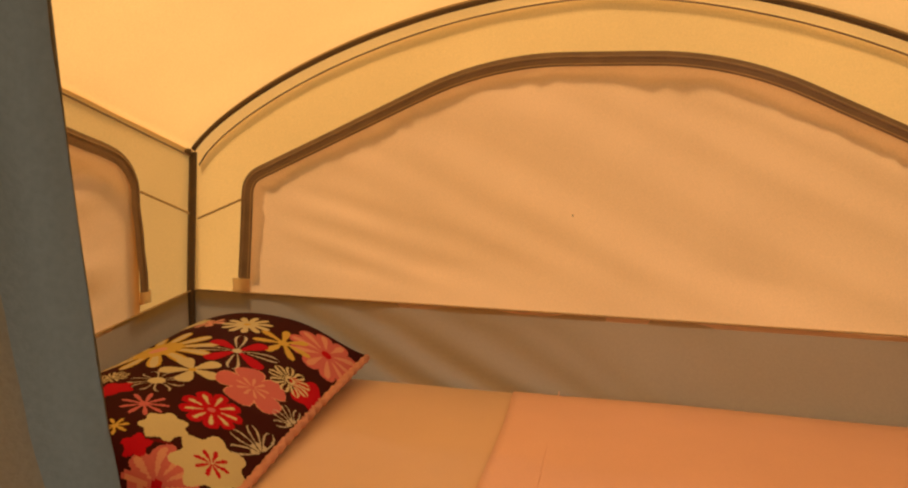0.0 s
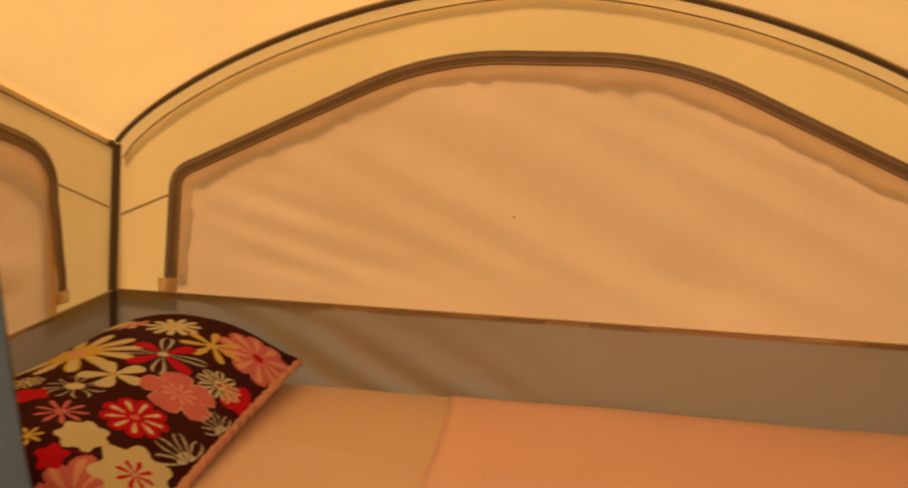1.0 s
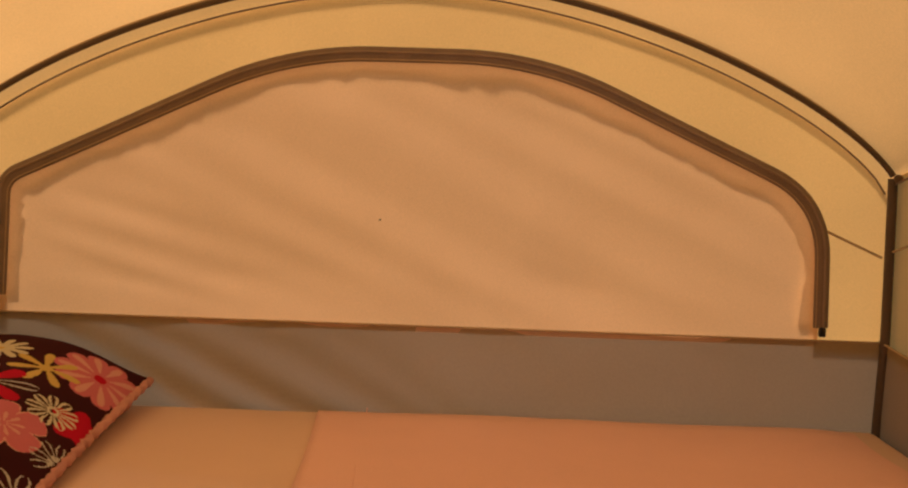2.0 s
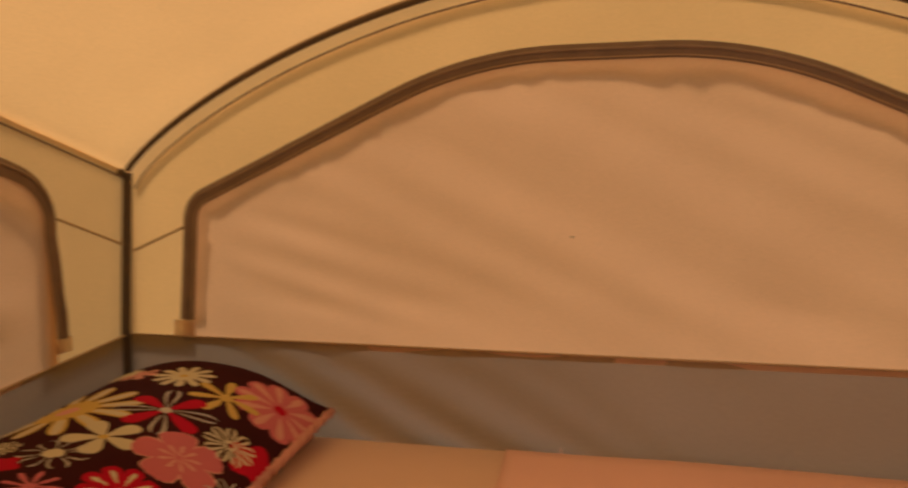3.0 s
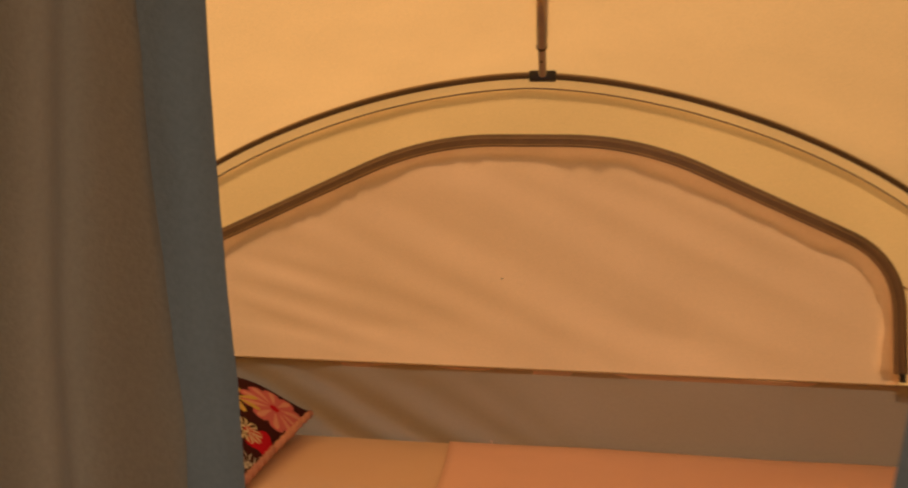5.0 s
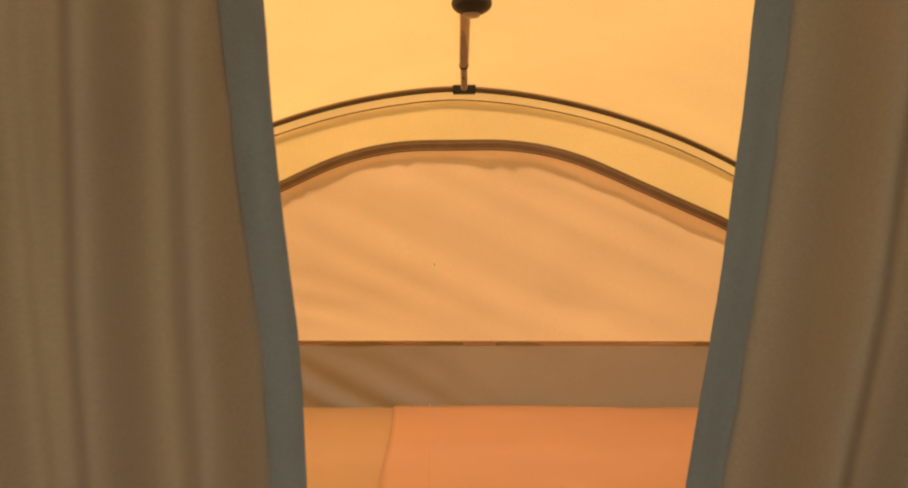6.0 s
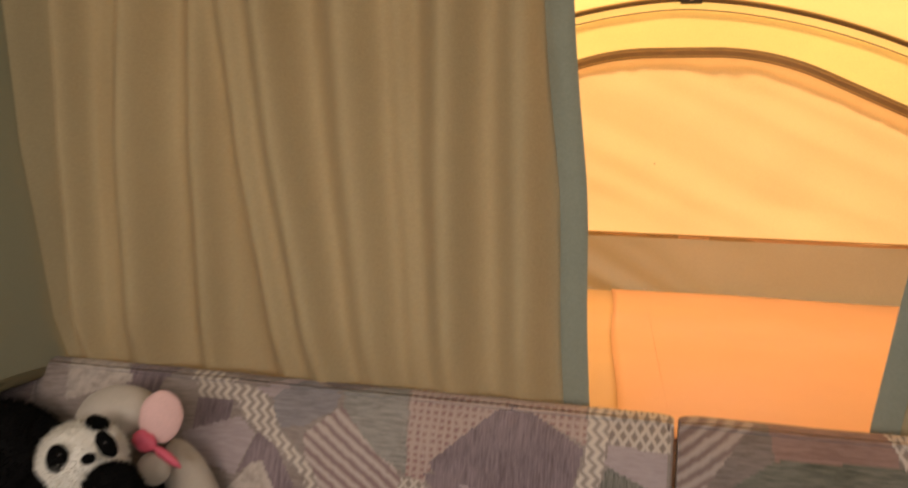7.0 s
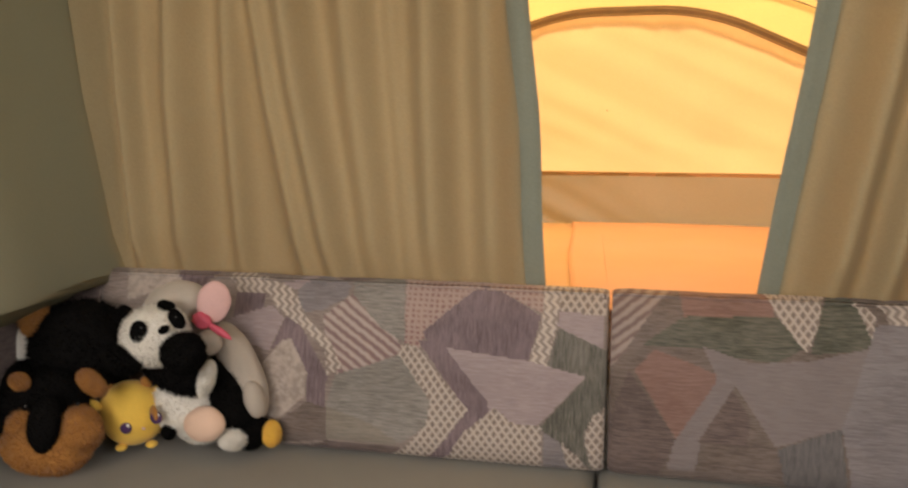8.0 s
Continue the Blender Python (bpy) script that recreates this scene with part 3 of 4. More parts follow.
# ---- sofa ----
def fab(name, c1, c2, kind, freq=260.0, soft=1.0):
    """Woven upholstery: two yarn colours in fine lines, diagonals, lattice or zigzag."""
    m = bpy.data.materials.new(name)
    m.use_nodes = True
    nt = m.node_tree
    nodes, link = nt.nodes, nt.links.new
    bsdf = nodes["Principled BSDF"]
    bsdf.inputs["Roughness"].default_value = 0.95
    bsdf.inputs["Sheen Weight"].default_value = 0.15
    co = nodes.new("ShaderNodeTexCoord")
    jit = nodes.new("ShaderNodeTexNoise")
    jit.inputs["Scale"].default_value = 90
    link(co.outputs["Object"], jit.inputs["Vector"])
    big = nodes.new("ShaderNodeTexNoise")
    big.inputs["Scale"].default_value = 9
    link(co.outputs["Object"], big.inputs["Vector"])

    def math_node(op, a, b=None):
        n = nodes.new("ShaderNodeMath")
        n.operation = op
        for k, val in enumerate((a, b)):
            if val is None:
                continue
            if isinstance(val, (int, float)):
                n.inputs[k].default_value = val
            else:
                link(val, n.inputs[k])
        return n.outputs[0]

    def wave(vec, fr):
        d = nodes.new("ShaderNodeVectorMath")
        d.operation = "DOT_PRODUCT"
        link(co.outputs["Object"], d.inputs[0])
        d.inputs[1].default_value = vec
        ph = math_node("MULTIPLY", d.outputs["Value"], fr)
        ph = math_node("ADD", ph, math_node("MULTIPLY", jit.outputs["Fac"], 5.0 * soft))
        return math_node("SINE", ph)
    def streaks(scale):
        mp = nodes.new("ShaderNodeMapping")
        mp.inputs["Scale"].default_value = scale
        link(co.outputs["Object"], mp.inputs["Vector"])
        n = nodes.new("ShaderNodeTexNoise")
        n.inputs["Scale"].default_value, n.inputs["Detail"].default_value, n.inputs["Roughness"].default_value = 1.0, 3, 0.7
        link(mp.outputs["Vector"], n.inputs["Vector"])
        return math_node("MULTIPLY", math_node("SUBTRACT", n.outputs["Fac"], 0.5), 6.0)
    if kind == "lines":
        fac = streaks((34, 34, 560))
    elif kind == "uprights":
        fac = streaks((560, 34, 34))
    elif kind == "plaid":
        fac = math_node("ADD", math_node("MAXIMUM", wave((1, 0, 0), 560), wave((0, 0.2, 1), 620)), math_node("MULTIPLY", streaks((330, 14, 14)), 0.5))
    elif kind == "diag":
        fac = wave((0.55, 0, 0.85), freq)
    elif kind == "diag_up":
        fac = wave((-0.62, 0, 0.78), freq)
    elif kind == "cross":
        fac = math_node("MAXIMUM", wave((0.8, 0, 0.6), freq), wave((-0.8, 0, 0.6), freq))
        fac = math_node("MULTIPLY", math_node("SUBTRACT", fac, 0.42), 2.4)
    elif kind == "zig":
        sep = nodes.new("ShaderNodeSeparateXYZ")
        link(co.outputs["Object"], sep.inputs[0])
        pp = math_node("PINGPONG", sep.outputs["Z"], 0.0085)
        ph = math_node("ADD", math_node("ADD", sep.outputs["X"], pp), math_node("MULTIPLY", sep.outputs["Z"], 0.28))
        fac = math_node("SINE", math_node("MULTIPLY", ph, freq))
    else:
        fac = math_node("SUBTRACT", math_node("MULTIPLY", jit.outputs["Fac"], 4.0), 2.0)
    weave = math_node("MULTIPLY", wave((1, 0, 0), 1300), wave((0, 0.2, 1), 1300))
    t = math_node("ADD", math_node("MULTIPLY", fac, 0.45), math_node("MULTIPLY", weave, 0.18))
    t = math_node("ADD", t, big.outputs["Fac"])
    ramp = nodes.new("ShaderNodeMapRange")
    ramp.inputs["From Min"].default_value, ramp.inputs["From Max"].default_value = 0.1, 0.9
    link(t, ramp.inputs["Value"])
    mix = nodes.new("ShaderNodeMix")
    mix.data_type = "RGBA"
    link(ramp.outputs["Result"], mix.inputs["Factor"])
    dull = (0.83, 0.82, 0.90)          # scales both yarn colours darker, blue the least
    mix.inputs["A"].default_value, mix.inputs["B"].default_value = [(*(a * b for a, b in zip(c, dull)), 1) for c in (c1, c2)]
    link(mix.outputs["Result"], bsdf.inputs["Base Color"])
    bp = nodes.new("ShaderNodeBump")
    bp.inputs["Strength"].default_value, bp.inputs["Distance"].default_value = 0.35, 0.002
    link(t, bp.inputs["Height"])
    link(bp.outputs["Normal"], bsdf.inputs["Normal"])
    return m


FABRICS = {
    "taupe": fab("taupe_weave", (0.25, 0.20, 0.165), (0.44, 0.365, 0.305), "lines"),
    "mauve": fab("mauve_weave", (0.165, 0.12, 0.122), (0.35, 0.27, 0.265), "uprights"),
    "pale": fab("pale_mauve_weave", (0.40, 0.32, 0.30), (0.54, 0.45, 0.415), "lines"),
    "green": fab("dark_green_weave", (0.10, 0.10, 0.075), (0.31, 0.29, 0.235), "uprights"),
    "rays": fab("rising_stripe_weave", (0.24, 0.165, 0.14), (0.48, 0.39, 0.32), "diag_up", 420, 0.6),
    "moss": fab("moss_green_weave", (0.075, 0.085, 0.055), (0.24, 0.225, 0.17), "lines"),
    "olive": fab("olive_weave", (0.25, 0.225, 0.17), (0.40, 0.355, 0.28), "lines"),
    "slate": fab("dark_slate_weave", (0.14, 0.135, 0.125), (0.27, 0.25, 0.23), "uprights"),
    "cross": fab("cream_lattice_weave", (0.312, 0.255, 0.205), (0.66, 0.57, 0.46), "cross", 520, 0.3),
    "plaid": fab("dusty_pink_plaid", (0.34, 0.19, 0.165), (0.56, 0.43, 0.35), "plaid"),
    "zig": fab("cream_zigzag_weave", (0.341, 0.281, 0.230), (0.74, 0.645, 0.52), "zig", 420, 0.2),
    "diag": fab("striped_weave", (0.30, 0.20, 0.18), (0.60, 0.50, 0.42), "diag", 420, 0.5),
    "sage": fab("sage_weave", (0.215, 0.205, 0.17), (0.45, 0.415, 0.35), "lines"),
    "blue": fab("slate_weave", (0.24, 0.215, 0.205), (0.39, 0.355, 0.335), "lines"),
    "speck": fab("speckled_weave", (0.398, 0.335, 0.269), (0.653, 0.563, 0.461), "speck"),
    "umber": fab("umber_weave", (0.12, 0.09, 0.075), (0.27, 0.205, 0.175), "lines"),
    "rust": fab("rust_weave", (0.26, 0.15, 0.115), (0.40, 0.255, 0.20), "lines"),
}
FABRICS["earth"] = fab("earth_brown_weave", (0.15, 0.115, 0.09), (0.31, 0.25, 0.205), "lines")
FABRICS["stone"] = fab("stone_grey_weave", (0.27, 0.228, 0.208), (0.345, 0.30, 0.27), "lines")
FAB_KEYS = list(FABRICS)
PATCHES = []


def patch(kind, *pts):
    """One shape of the woven pattern: width, and the way over the cushion from its top rear edge."""
    PATCHES.append((kind, list(pts)))


patch("plaid", (0.614, -0.02), (0.870, -0.02), (0.879, 0.116), (0.772, 0.064), (0.665, 0.161), (0.656, 0.191), (0.628, 0.181))
patch("mauve", (0.660, 0.161), (0.770, 0.060), (0.876, 0.120), (0.856, 0.201), (0.678, 0.187))
patch("cross", (0.880, -0.02), (1.000, -0.02), (0.989, 0.116), (0.912, 0.109))
patch("pale", (0.910, 0.109), (0.989, 0.116), (0.988, 0.178), (0.945, 0.164), (0.905, 0.136))
patch("zig", (0.880, -0.02), (0.912, -0.02), (0.905, 0.136), (0.890, 0.211), (0.856, 0.204), (0.877, 0.136))
patch("green", (0.908, 0.140), (0.998, 0.178), (0.998, 0.224), (0.957, 0.224), (0.890, 0.211))
patch("mauve", (0.650, 0.174), (0.702, 0.184), (0.794, 0.287), (0.800, 0.297), (0.682, 0.426), (0.608, 0.431), (0.747, 0.294))
patch("pale", (0.683, 0.184), (0.856, 0.201), (0.959, 0.224), (0.874, 0.320), (0.796, 0.317), (0.784, 0.277), (0.739, 0.227), (0.705, 0.187))
patch("green", (0.959, 0.224), (0.998, 0.224), (0.998, 0.277), (0.974, 0.290), (0.960, 0.320), (0.977, 0.407), (0.952, 0.367), (0.879, 0.320))
patch("cross", (0.998, 0.277), (0.998, 0.427), (0.976, 0.407), (0.959, 0.327), (0.974, 0.290))
patch("cross", (0.800, 0.287), (0.827, 0.313), (0.884, 0.317), (0.887, 0.436), (0.682, 0.436), (0.743, 0.337))
patch("blue", (0.888, 0.327), (0.916, 0.340), (0.936, 0.381), (0.930, 0.436), (0.887, 0.436))
patch("cross", (0.919, 0.340), (0.952, 0.367), (0.974, 0.412), (0.941, 0.431))
patch("cross", (0.592, 0.184), (0.649, 0.187), (0.750, 0.294), (0.737, 0.313), (0.648, 0.436), (0.574, 0.436), (0.673, 0.330), (0.680, 0.280))
patch("sage", (0.496, 0.244), (0.564, 0.224), (0.618, 0.204), (0.680, 0.284), (0.673, 0.330), (0.624, 0.367), (0.490, 0.358), (0.480, 0.307))
patch("olive", (0.480, 0.307), (0.569, 0.333), (0.624, 0.367), (0.483, 0.372))
patch("diag", (0.464, 0.140), (0.522, 0.089), (0.590, 0.151), (0.620, 0.187), (0.618, 0.201), (0.564, 0.224), (0.499, 0.244), (0.475, 0.194))
patch("blue", (0.406, 0.093), (0.450, 0.030), (0.513, 0.066), (0.506, 0.101), (0.464, 0.128), (0.418, 0.136))
patch("sage", (0.513, 0.057), (0.612, 0.028), (0.628, 0.181), (0.581, 0.158), (0.519, 0.097))
patch("umber", (0.441, -0.02), (0.614, -0.02), (0.604, 0.026), (0.513, 0.057), (0.466, 0.034))
patch("pale", (0.373, 0.081), (0.433, 0.024), (0.450, 0.030), (0.406, 0.093))
patch("mauve", (0.284, 0.101), (0.344, 0.093), (0.339, 0.154), (0.284, 0.151))
patch("pale", (0.266, 0.158), (0.359, 0.124), (0.386, 0.148), (0.360, 0.211), (0.279, 0.189))
patch("zig", (0.255, 0.040), (0.300, 0.030), (0.347, 0.069), (0.400, 0.093), (0.431, 0.144), (0.481, 0.184), (0.507, 0.231), (0.480, 0.250), (0.470, 0.201), (0.421, 0.161), (0.371, 0.132), (0.348, 0.101), (0.282, 0.101))
patch("mauve", (0.389, 0.144), (0.420, 0.161), (0.480, 0.250), (0.477, 0.310), (0.442, 0.300), (0.440, 0.247), (0.399, 0.184), (0.364, 0.207))
patch("speck", (0.386, 0.191), (0.402, 0.184), (0.440, 0.247), (0.437, 0.290), (0.385, 0.340), (0.359, 0.331), (0.349, 0.231))
patch("earth", (0.442, 0.300), (0.480, 0.310), (0.483, 0.372), (0.373, 0.391), (0.385, 0.343))
patch("umber", (0.483, 0.372), (0.626, 0.372), (0.580, 0.436), (0.362, 0.436))
patch("mauve", (0.16, 0.00), (0.24, 0.03), (0.20, 0.13), (0.12, 0.15))
patch("speck", (0.02, -0.02), (0.12, -0.02), (0.16, 0.09), (0.05, 0.13))
patch("rays", (0.998, -0.02), (1.107, 0.045), (1.063, 0.112), (1.021, 0.181), (0.998, 0.205))
patch("rust", (1.107, -0.02), (1.240, -0.02), (1.266, 0.057), (1.273, 0.105), (1.122, 0.112))
patch("moss", (1.055, 0.161), (1.122, 0.109), (1.274, 0.101), (1.318, 0.154), (1.274, 0.181), (1.200, 0.174), (1.157, 0.161))
patch("cross", (1.245, -0.02), (1.360, -0.02), (1.343, 0.112), (1.324, 0.161), (1.316, 0.154), (1.273, 0.097))
patch("moss", (1.357, 0.040), (1.396, 0.040), (1.426, 0.136), (1.414, 0.151), (1.328, 0.164), (1.343, 0.112))
patch("cross", (1.394, 0.050), (1.433, 0.093), (1.426, 0.140))
patch("zig", (1.437, 0.060), (1.513, 0.053), (1.508, 0.120), (1.456, 0.112))
patch("stone", (1.154, 0.158), (1.237, 0.184), (1.328, 0.174), (1.419, 0.148), (1.402, 0.234), (1.380, 0.280), (1.277, 0.320), (1.210, 0.221), (1.156, 0.320), (1.149, 0.372), (1.101, 0.377), (1.113, 0.320), (1.179, 0.207))
patch("rust", (1.042, 0.207), (1.075, 0.168), (1.179, 0.204), (1.177, 0.221), (1.115, 0.320))
patch("umber", (0.998, 0.300), (1.032, 0.207), (1.115, 0.320), (1.091, 0.381), (0.998, 0.417))
patch("umber", (1.207, 0.227), (1.236, 0.277), (1.231, 0.323), (1.151, 0.323))
patch("slate", (1.280, 0.323), (1.378, 0.280), (1.398, 0.436), (1.306, 0.436))
patch("blue", (1.431, 0.109), (1.544, 0.101), (1.66, 0.12), (1.66, 0.40), (1.407, 0.436), (1.380, 0.280), (1.419, 0.148))
patch("mauve", (1.70, 0.06), (1.85, 0.10), (1.78, 0.25), (1.66, 0.20))
patch("stone", (1.70, 0.25), (1.9, 0.28), (1.88, 0.40), (1.68, 0.40))


def inside(pt, poly):
    x, y = pt
    hit = False
    if x < min(p[0] for p in poly) or x > max(p[0] for p in poly):
        return False
    for (x1, y1), (x2, y2) in zip(poly, poly[1:] + poly[:1]):
        if (y1 > y) != (y2 > y) and x < (x2 - x1) * (y - y1) / (y2 - y1) + x1:
            hit = not hit
    return hit


# side view of a back cushion: depth and height from the top rear, over the top, down the front and under
PROFILE = rounded_path([(-1.450, 0, 0.75), (-1.446, 0, 1.050), (-1.490, 0, 1.068), (-1.524, 0, 1.030), (-1.578, 0, 0.775), (-1.560, 0, 0.742), (-1.46, 0, 0.745)], [0.02, 0.02, 0.04, 0.025, 0.015], 0.0033)


ARC = [0.0]
for pa, pb in zip(PROFILE, PROFILE[1:]):
    ARC.append(ARC[-1] + (pb - pa).length)
ARC0 = ARC[max(range(len(PROFILE)), key=lambda k: PROFILE[k].z if PROFILE[k].x > -1.452 else -9)]


def back_cushion(x0, x1, label, seedv, plain="taupe"):
    thing = holder("sofa_back_cushion", label, "cushion", "sofa back cushions", at=((x0 + x1) / 2, -1.5, 0.742))
    cx = (x0 + x1) / 2
    nx = int((x1 - x0) / 0.0033)
    n = len(PROFILE)
    verts, faces, idx = [], [], []
    for i in range(nx + 1):
        x = x0 + (x1 - x0) * i / nx
        e = min(x - x0, x1 - x)
        k = 1.0 if e > 0.03 else math.sqrt(max(0.0, 1 - ((0.03 - e) / 0.03) ** 2)) * 0.24 + 0.76
        for p in PROFILE:
            lump = 0.006 * noise.noise(Vector((x * 5, p.z * 6, seedv))) + 0.004 * noise.noise(Vector((x * 14, p.z * 14, seedv)))
            pz = 0.905 + (p.z - 0.905) * (0.93 + 0.07 * min(1, k * 1.0)) + lump * 0.5
            py = -1.505 + (p.x + 1.505) * k - lump - 0.010 * math.exp(-((x - cx) / 0.35) ** 2) * max(0, 1 - abs(p.z - 0.88) / 0.15)
            verts.append((x - cx, py + 1.5, max(pz, 0.742) - 0.742))
    for i in range(nx):
        for j in range(n - 1):
            a = i * n + j
            faces.append((a, a + 1, a + n + 1, a + n))
            x = x0 + (x1 - x0) * (i + 0.5) / nx
            t = ARC[j] - ARC0
            kind = plain
            for kd, poly in PATCHES:
                if t > -0.02 and inside((x, t), poly):
                    kind = kd
            idx.append(FAB_KEYS.index(kind))
    for i in (0, nx):
        faces.append(tuple(i * n + j for j in range(n)))
        idx.append(0)
    mesh_ob("cover", verts, faces, [FABRICS[k] for k in FAB_KEYS], thing, index=idx)
    for px in (x0 + 0.007, x1 - 0.007):
        tube("piping", [(px - cx, -1.505 + (p.x + 1.505) * 0.80 + 1.5, 0.905 + (p.z - 0.905) * 0.95 - 0.742) for p in PROFILE[10:-8]], 0.0035, FABRICS["umber"], thing, 6)
    return thing


back_cushion(-0.015, 0.994, "geometric patchwork sofa back cushion in mauve, sage and cream", 3.0)
back_cushion(-0.195, -0.020, "brown patterned corner cushion of the sofa back", 5.0, "umber")
back_cushion(1.000, 1.968, "geometric patchwork sofa back cushion with grey and rust shapes", 7.0, "earth")

side = holder("sofa_side_cushion", "brown patterned sofa cushion along the camper's side wall", "cushion", at=(-0.16, -1.95, 0.742))
bm = box_bm(-0.036, 0.045, 0.205, 0.405, 0.0, 0.285, 0.03, 4)
part("cover", bm, FABRICS["umber"], side)

seat = holder("sofa", "grey cloth covered sofa seat with rounded front", "sofa seat", at=(0.99, -1.8, 0.74))
for x0, x1 in ((-1.185, -0.012), (-0.006, 1.185)):
    bm = box_bm(x0, x1, -0.36, 0.345, -0.125, 0.0, 0.03, 4)
    part("seat_cushion", bm, SEAT, seat)
part("bench_box", box_bm(-1.18, 1.18, -0.33, 0.36, -0.49, -0.126, 0.004, 1), RIGID, seat)

# ---- pillow ----
PRINT = {
    "ground": mat("dark_maroon_cotton", (0.045, 0.006, 0.008), 0.85, 400, 0.15, 0.15, 8),
    "cream": mat("cream_print", (0.63, 0.60, 0.44), 0.85, 400, 0.08, 0.15, 8),
    "yellow": mat("yellow_print", (0.62, 0.46, 0.14), 0.85, 400, 0.08, 0.15, 8),
    "pink": mat("pink_print", (0.60, 0.17, 0.21), 0.85, 400, 0.08, 0.15, 8),
    "blush": mat("blush_print", (0.70, 0.36, 0.31), 0.85, 400, 0.08, 0.15, 8),
    "red": mat("red_print", (0.50, 0.008, 0.030), 0.85, 400, 0.1, 0.15, 8),
    "wine": mat("wine_print", (0.16, 0.006, 0.012), 0.85, 400, 0.1, 0.15, 8),
    "white": mat("pale_outline_print", (0.55, 0.55, 0.50), 0.85, 400, 0.08, 0.15, 8),
}
PKEYS = list(PRINT)
FLOWERS = []


def flower(style, a, b, tip_a, tip_b, radius=0.0):
    """A printed flower at a, b of the pillow case, with a petal that points to tip_a, tip_b."""
    FLOWERS.append((style, a, b, tip_a, tip_b, radius))


flower("red", -0.180, -0.620, -0.055, -0.600)
flower("red", -0.120, -0.535, -0.030, -0.555, 0.035)
flower("red", 0.935, 0.180, 0.960, 0.330)
flower("ring", 0.535, -0.900, 0.620, -0.855, 0.036)
flower("pinkdaisy", 0.600, -0.990, 0.560, -0.900, 0.062)
flower("red", 0.390, -0.900, 0.455, -0.880, 0.026)
flower("lace", -0.320, -0.390, -0.185, -0.390)
flower("yellowbig", -0.345, 0.040, -0.085, 0.305)
flower("blush", -0.325, 0.560, -0.170, 0.555)
flower("cream", 0.055, 0.565, 0.265, 0.635)
flower("pinkdaisy", 0.800, 0.645, 0.985, 0.375, 0.088)
flower("yellow", 0.485, 0.470, 0.665, 0.340, 0.064)
flower("dragonfly", 0.275, 0.165, 0.590, 0.250)
flower("creamfive", 0.170, -0.180, 0.280, -0.035)
flower("outline", 0.060, -0.385, 0.255, -0.345)
flower("pinkstar", 0.195, -0.625, 0.265, -0.525)
flower("creamblob", 0.440, -0.730, 0.535, -0.635)
flower("hibiscus", 0.620, -0.110, 0.855, -0.170)
flower("lace", 0.760, 0.160, 0.880, 0.080)
flower("reddaisy", 0.560, -0.455, 0.730, -0.410, 0.053)
flower("creamred", 0.810, -0.765, 0.930, -0.595)
flower("fan", 0.995, -0.120, 0.865, -0.115, 0.048)
flower("fan", 0.970, -0.480, 0.775, -0.455, 0.064)
flower("yellow", 0.190, -0.845, 0.235, -0.820, 0.022)
flower("cream", -0.65, -0.10, -0.5, 0.0, 0.05)
flower("reddaisy", -0.60, -0.62, -0.45, -0.6, 0.05)
flower("creamblob", -0.55, 0.62, -0.45, 0.66, 0.04)


def petal(x, y, angle, start, end, width):
    """Depth inside a drop-shaped petal that points along angle: 1 on its middle line, 0 on its rim, less outside."""
    px = x * math.cos(angle) + y * math.sin(angle)
    py = y * math.cos(angle) - x * math.sin(angle)
    t = (px - start) / (end - start)
    if not 0 < t < 1:
        return -1.0
    w = width * (t ** 0.8) * math.sqrt(max(0.0, 1 - t ** 5)) * 1.15
    return 1 - abs(py) / max(w, 1e-6)


def ring_of(n, x, y, start, end, width, turn=0.0):
    return max(petal(x, y, turn + 2 * math.pi * k / n, start, end, width) for k in range(n))


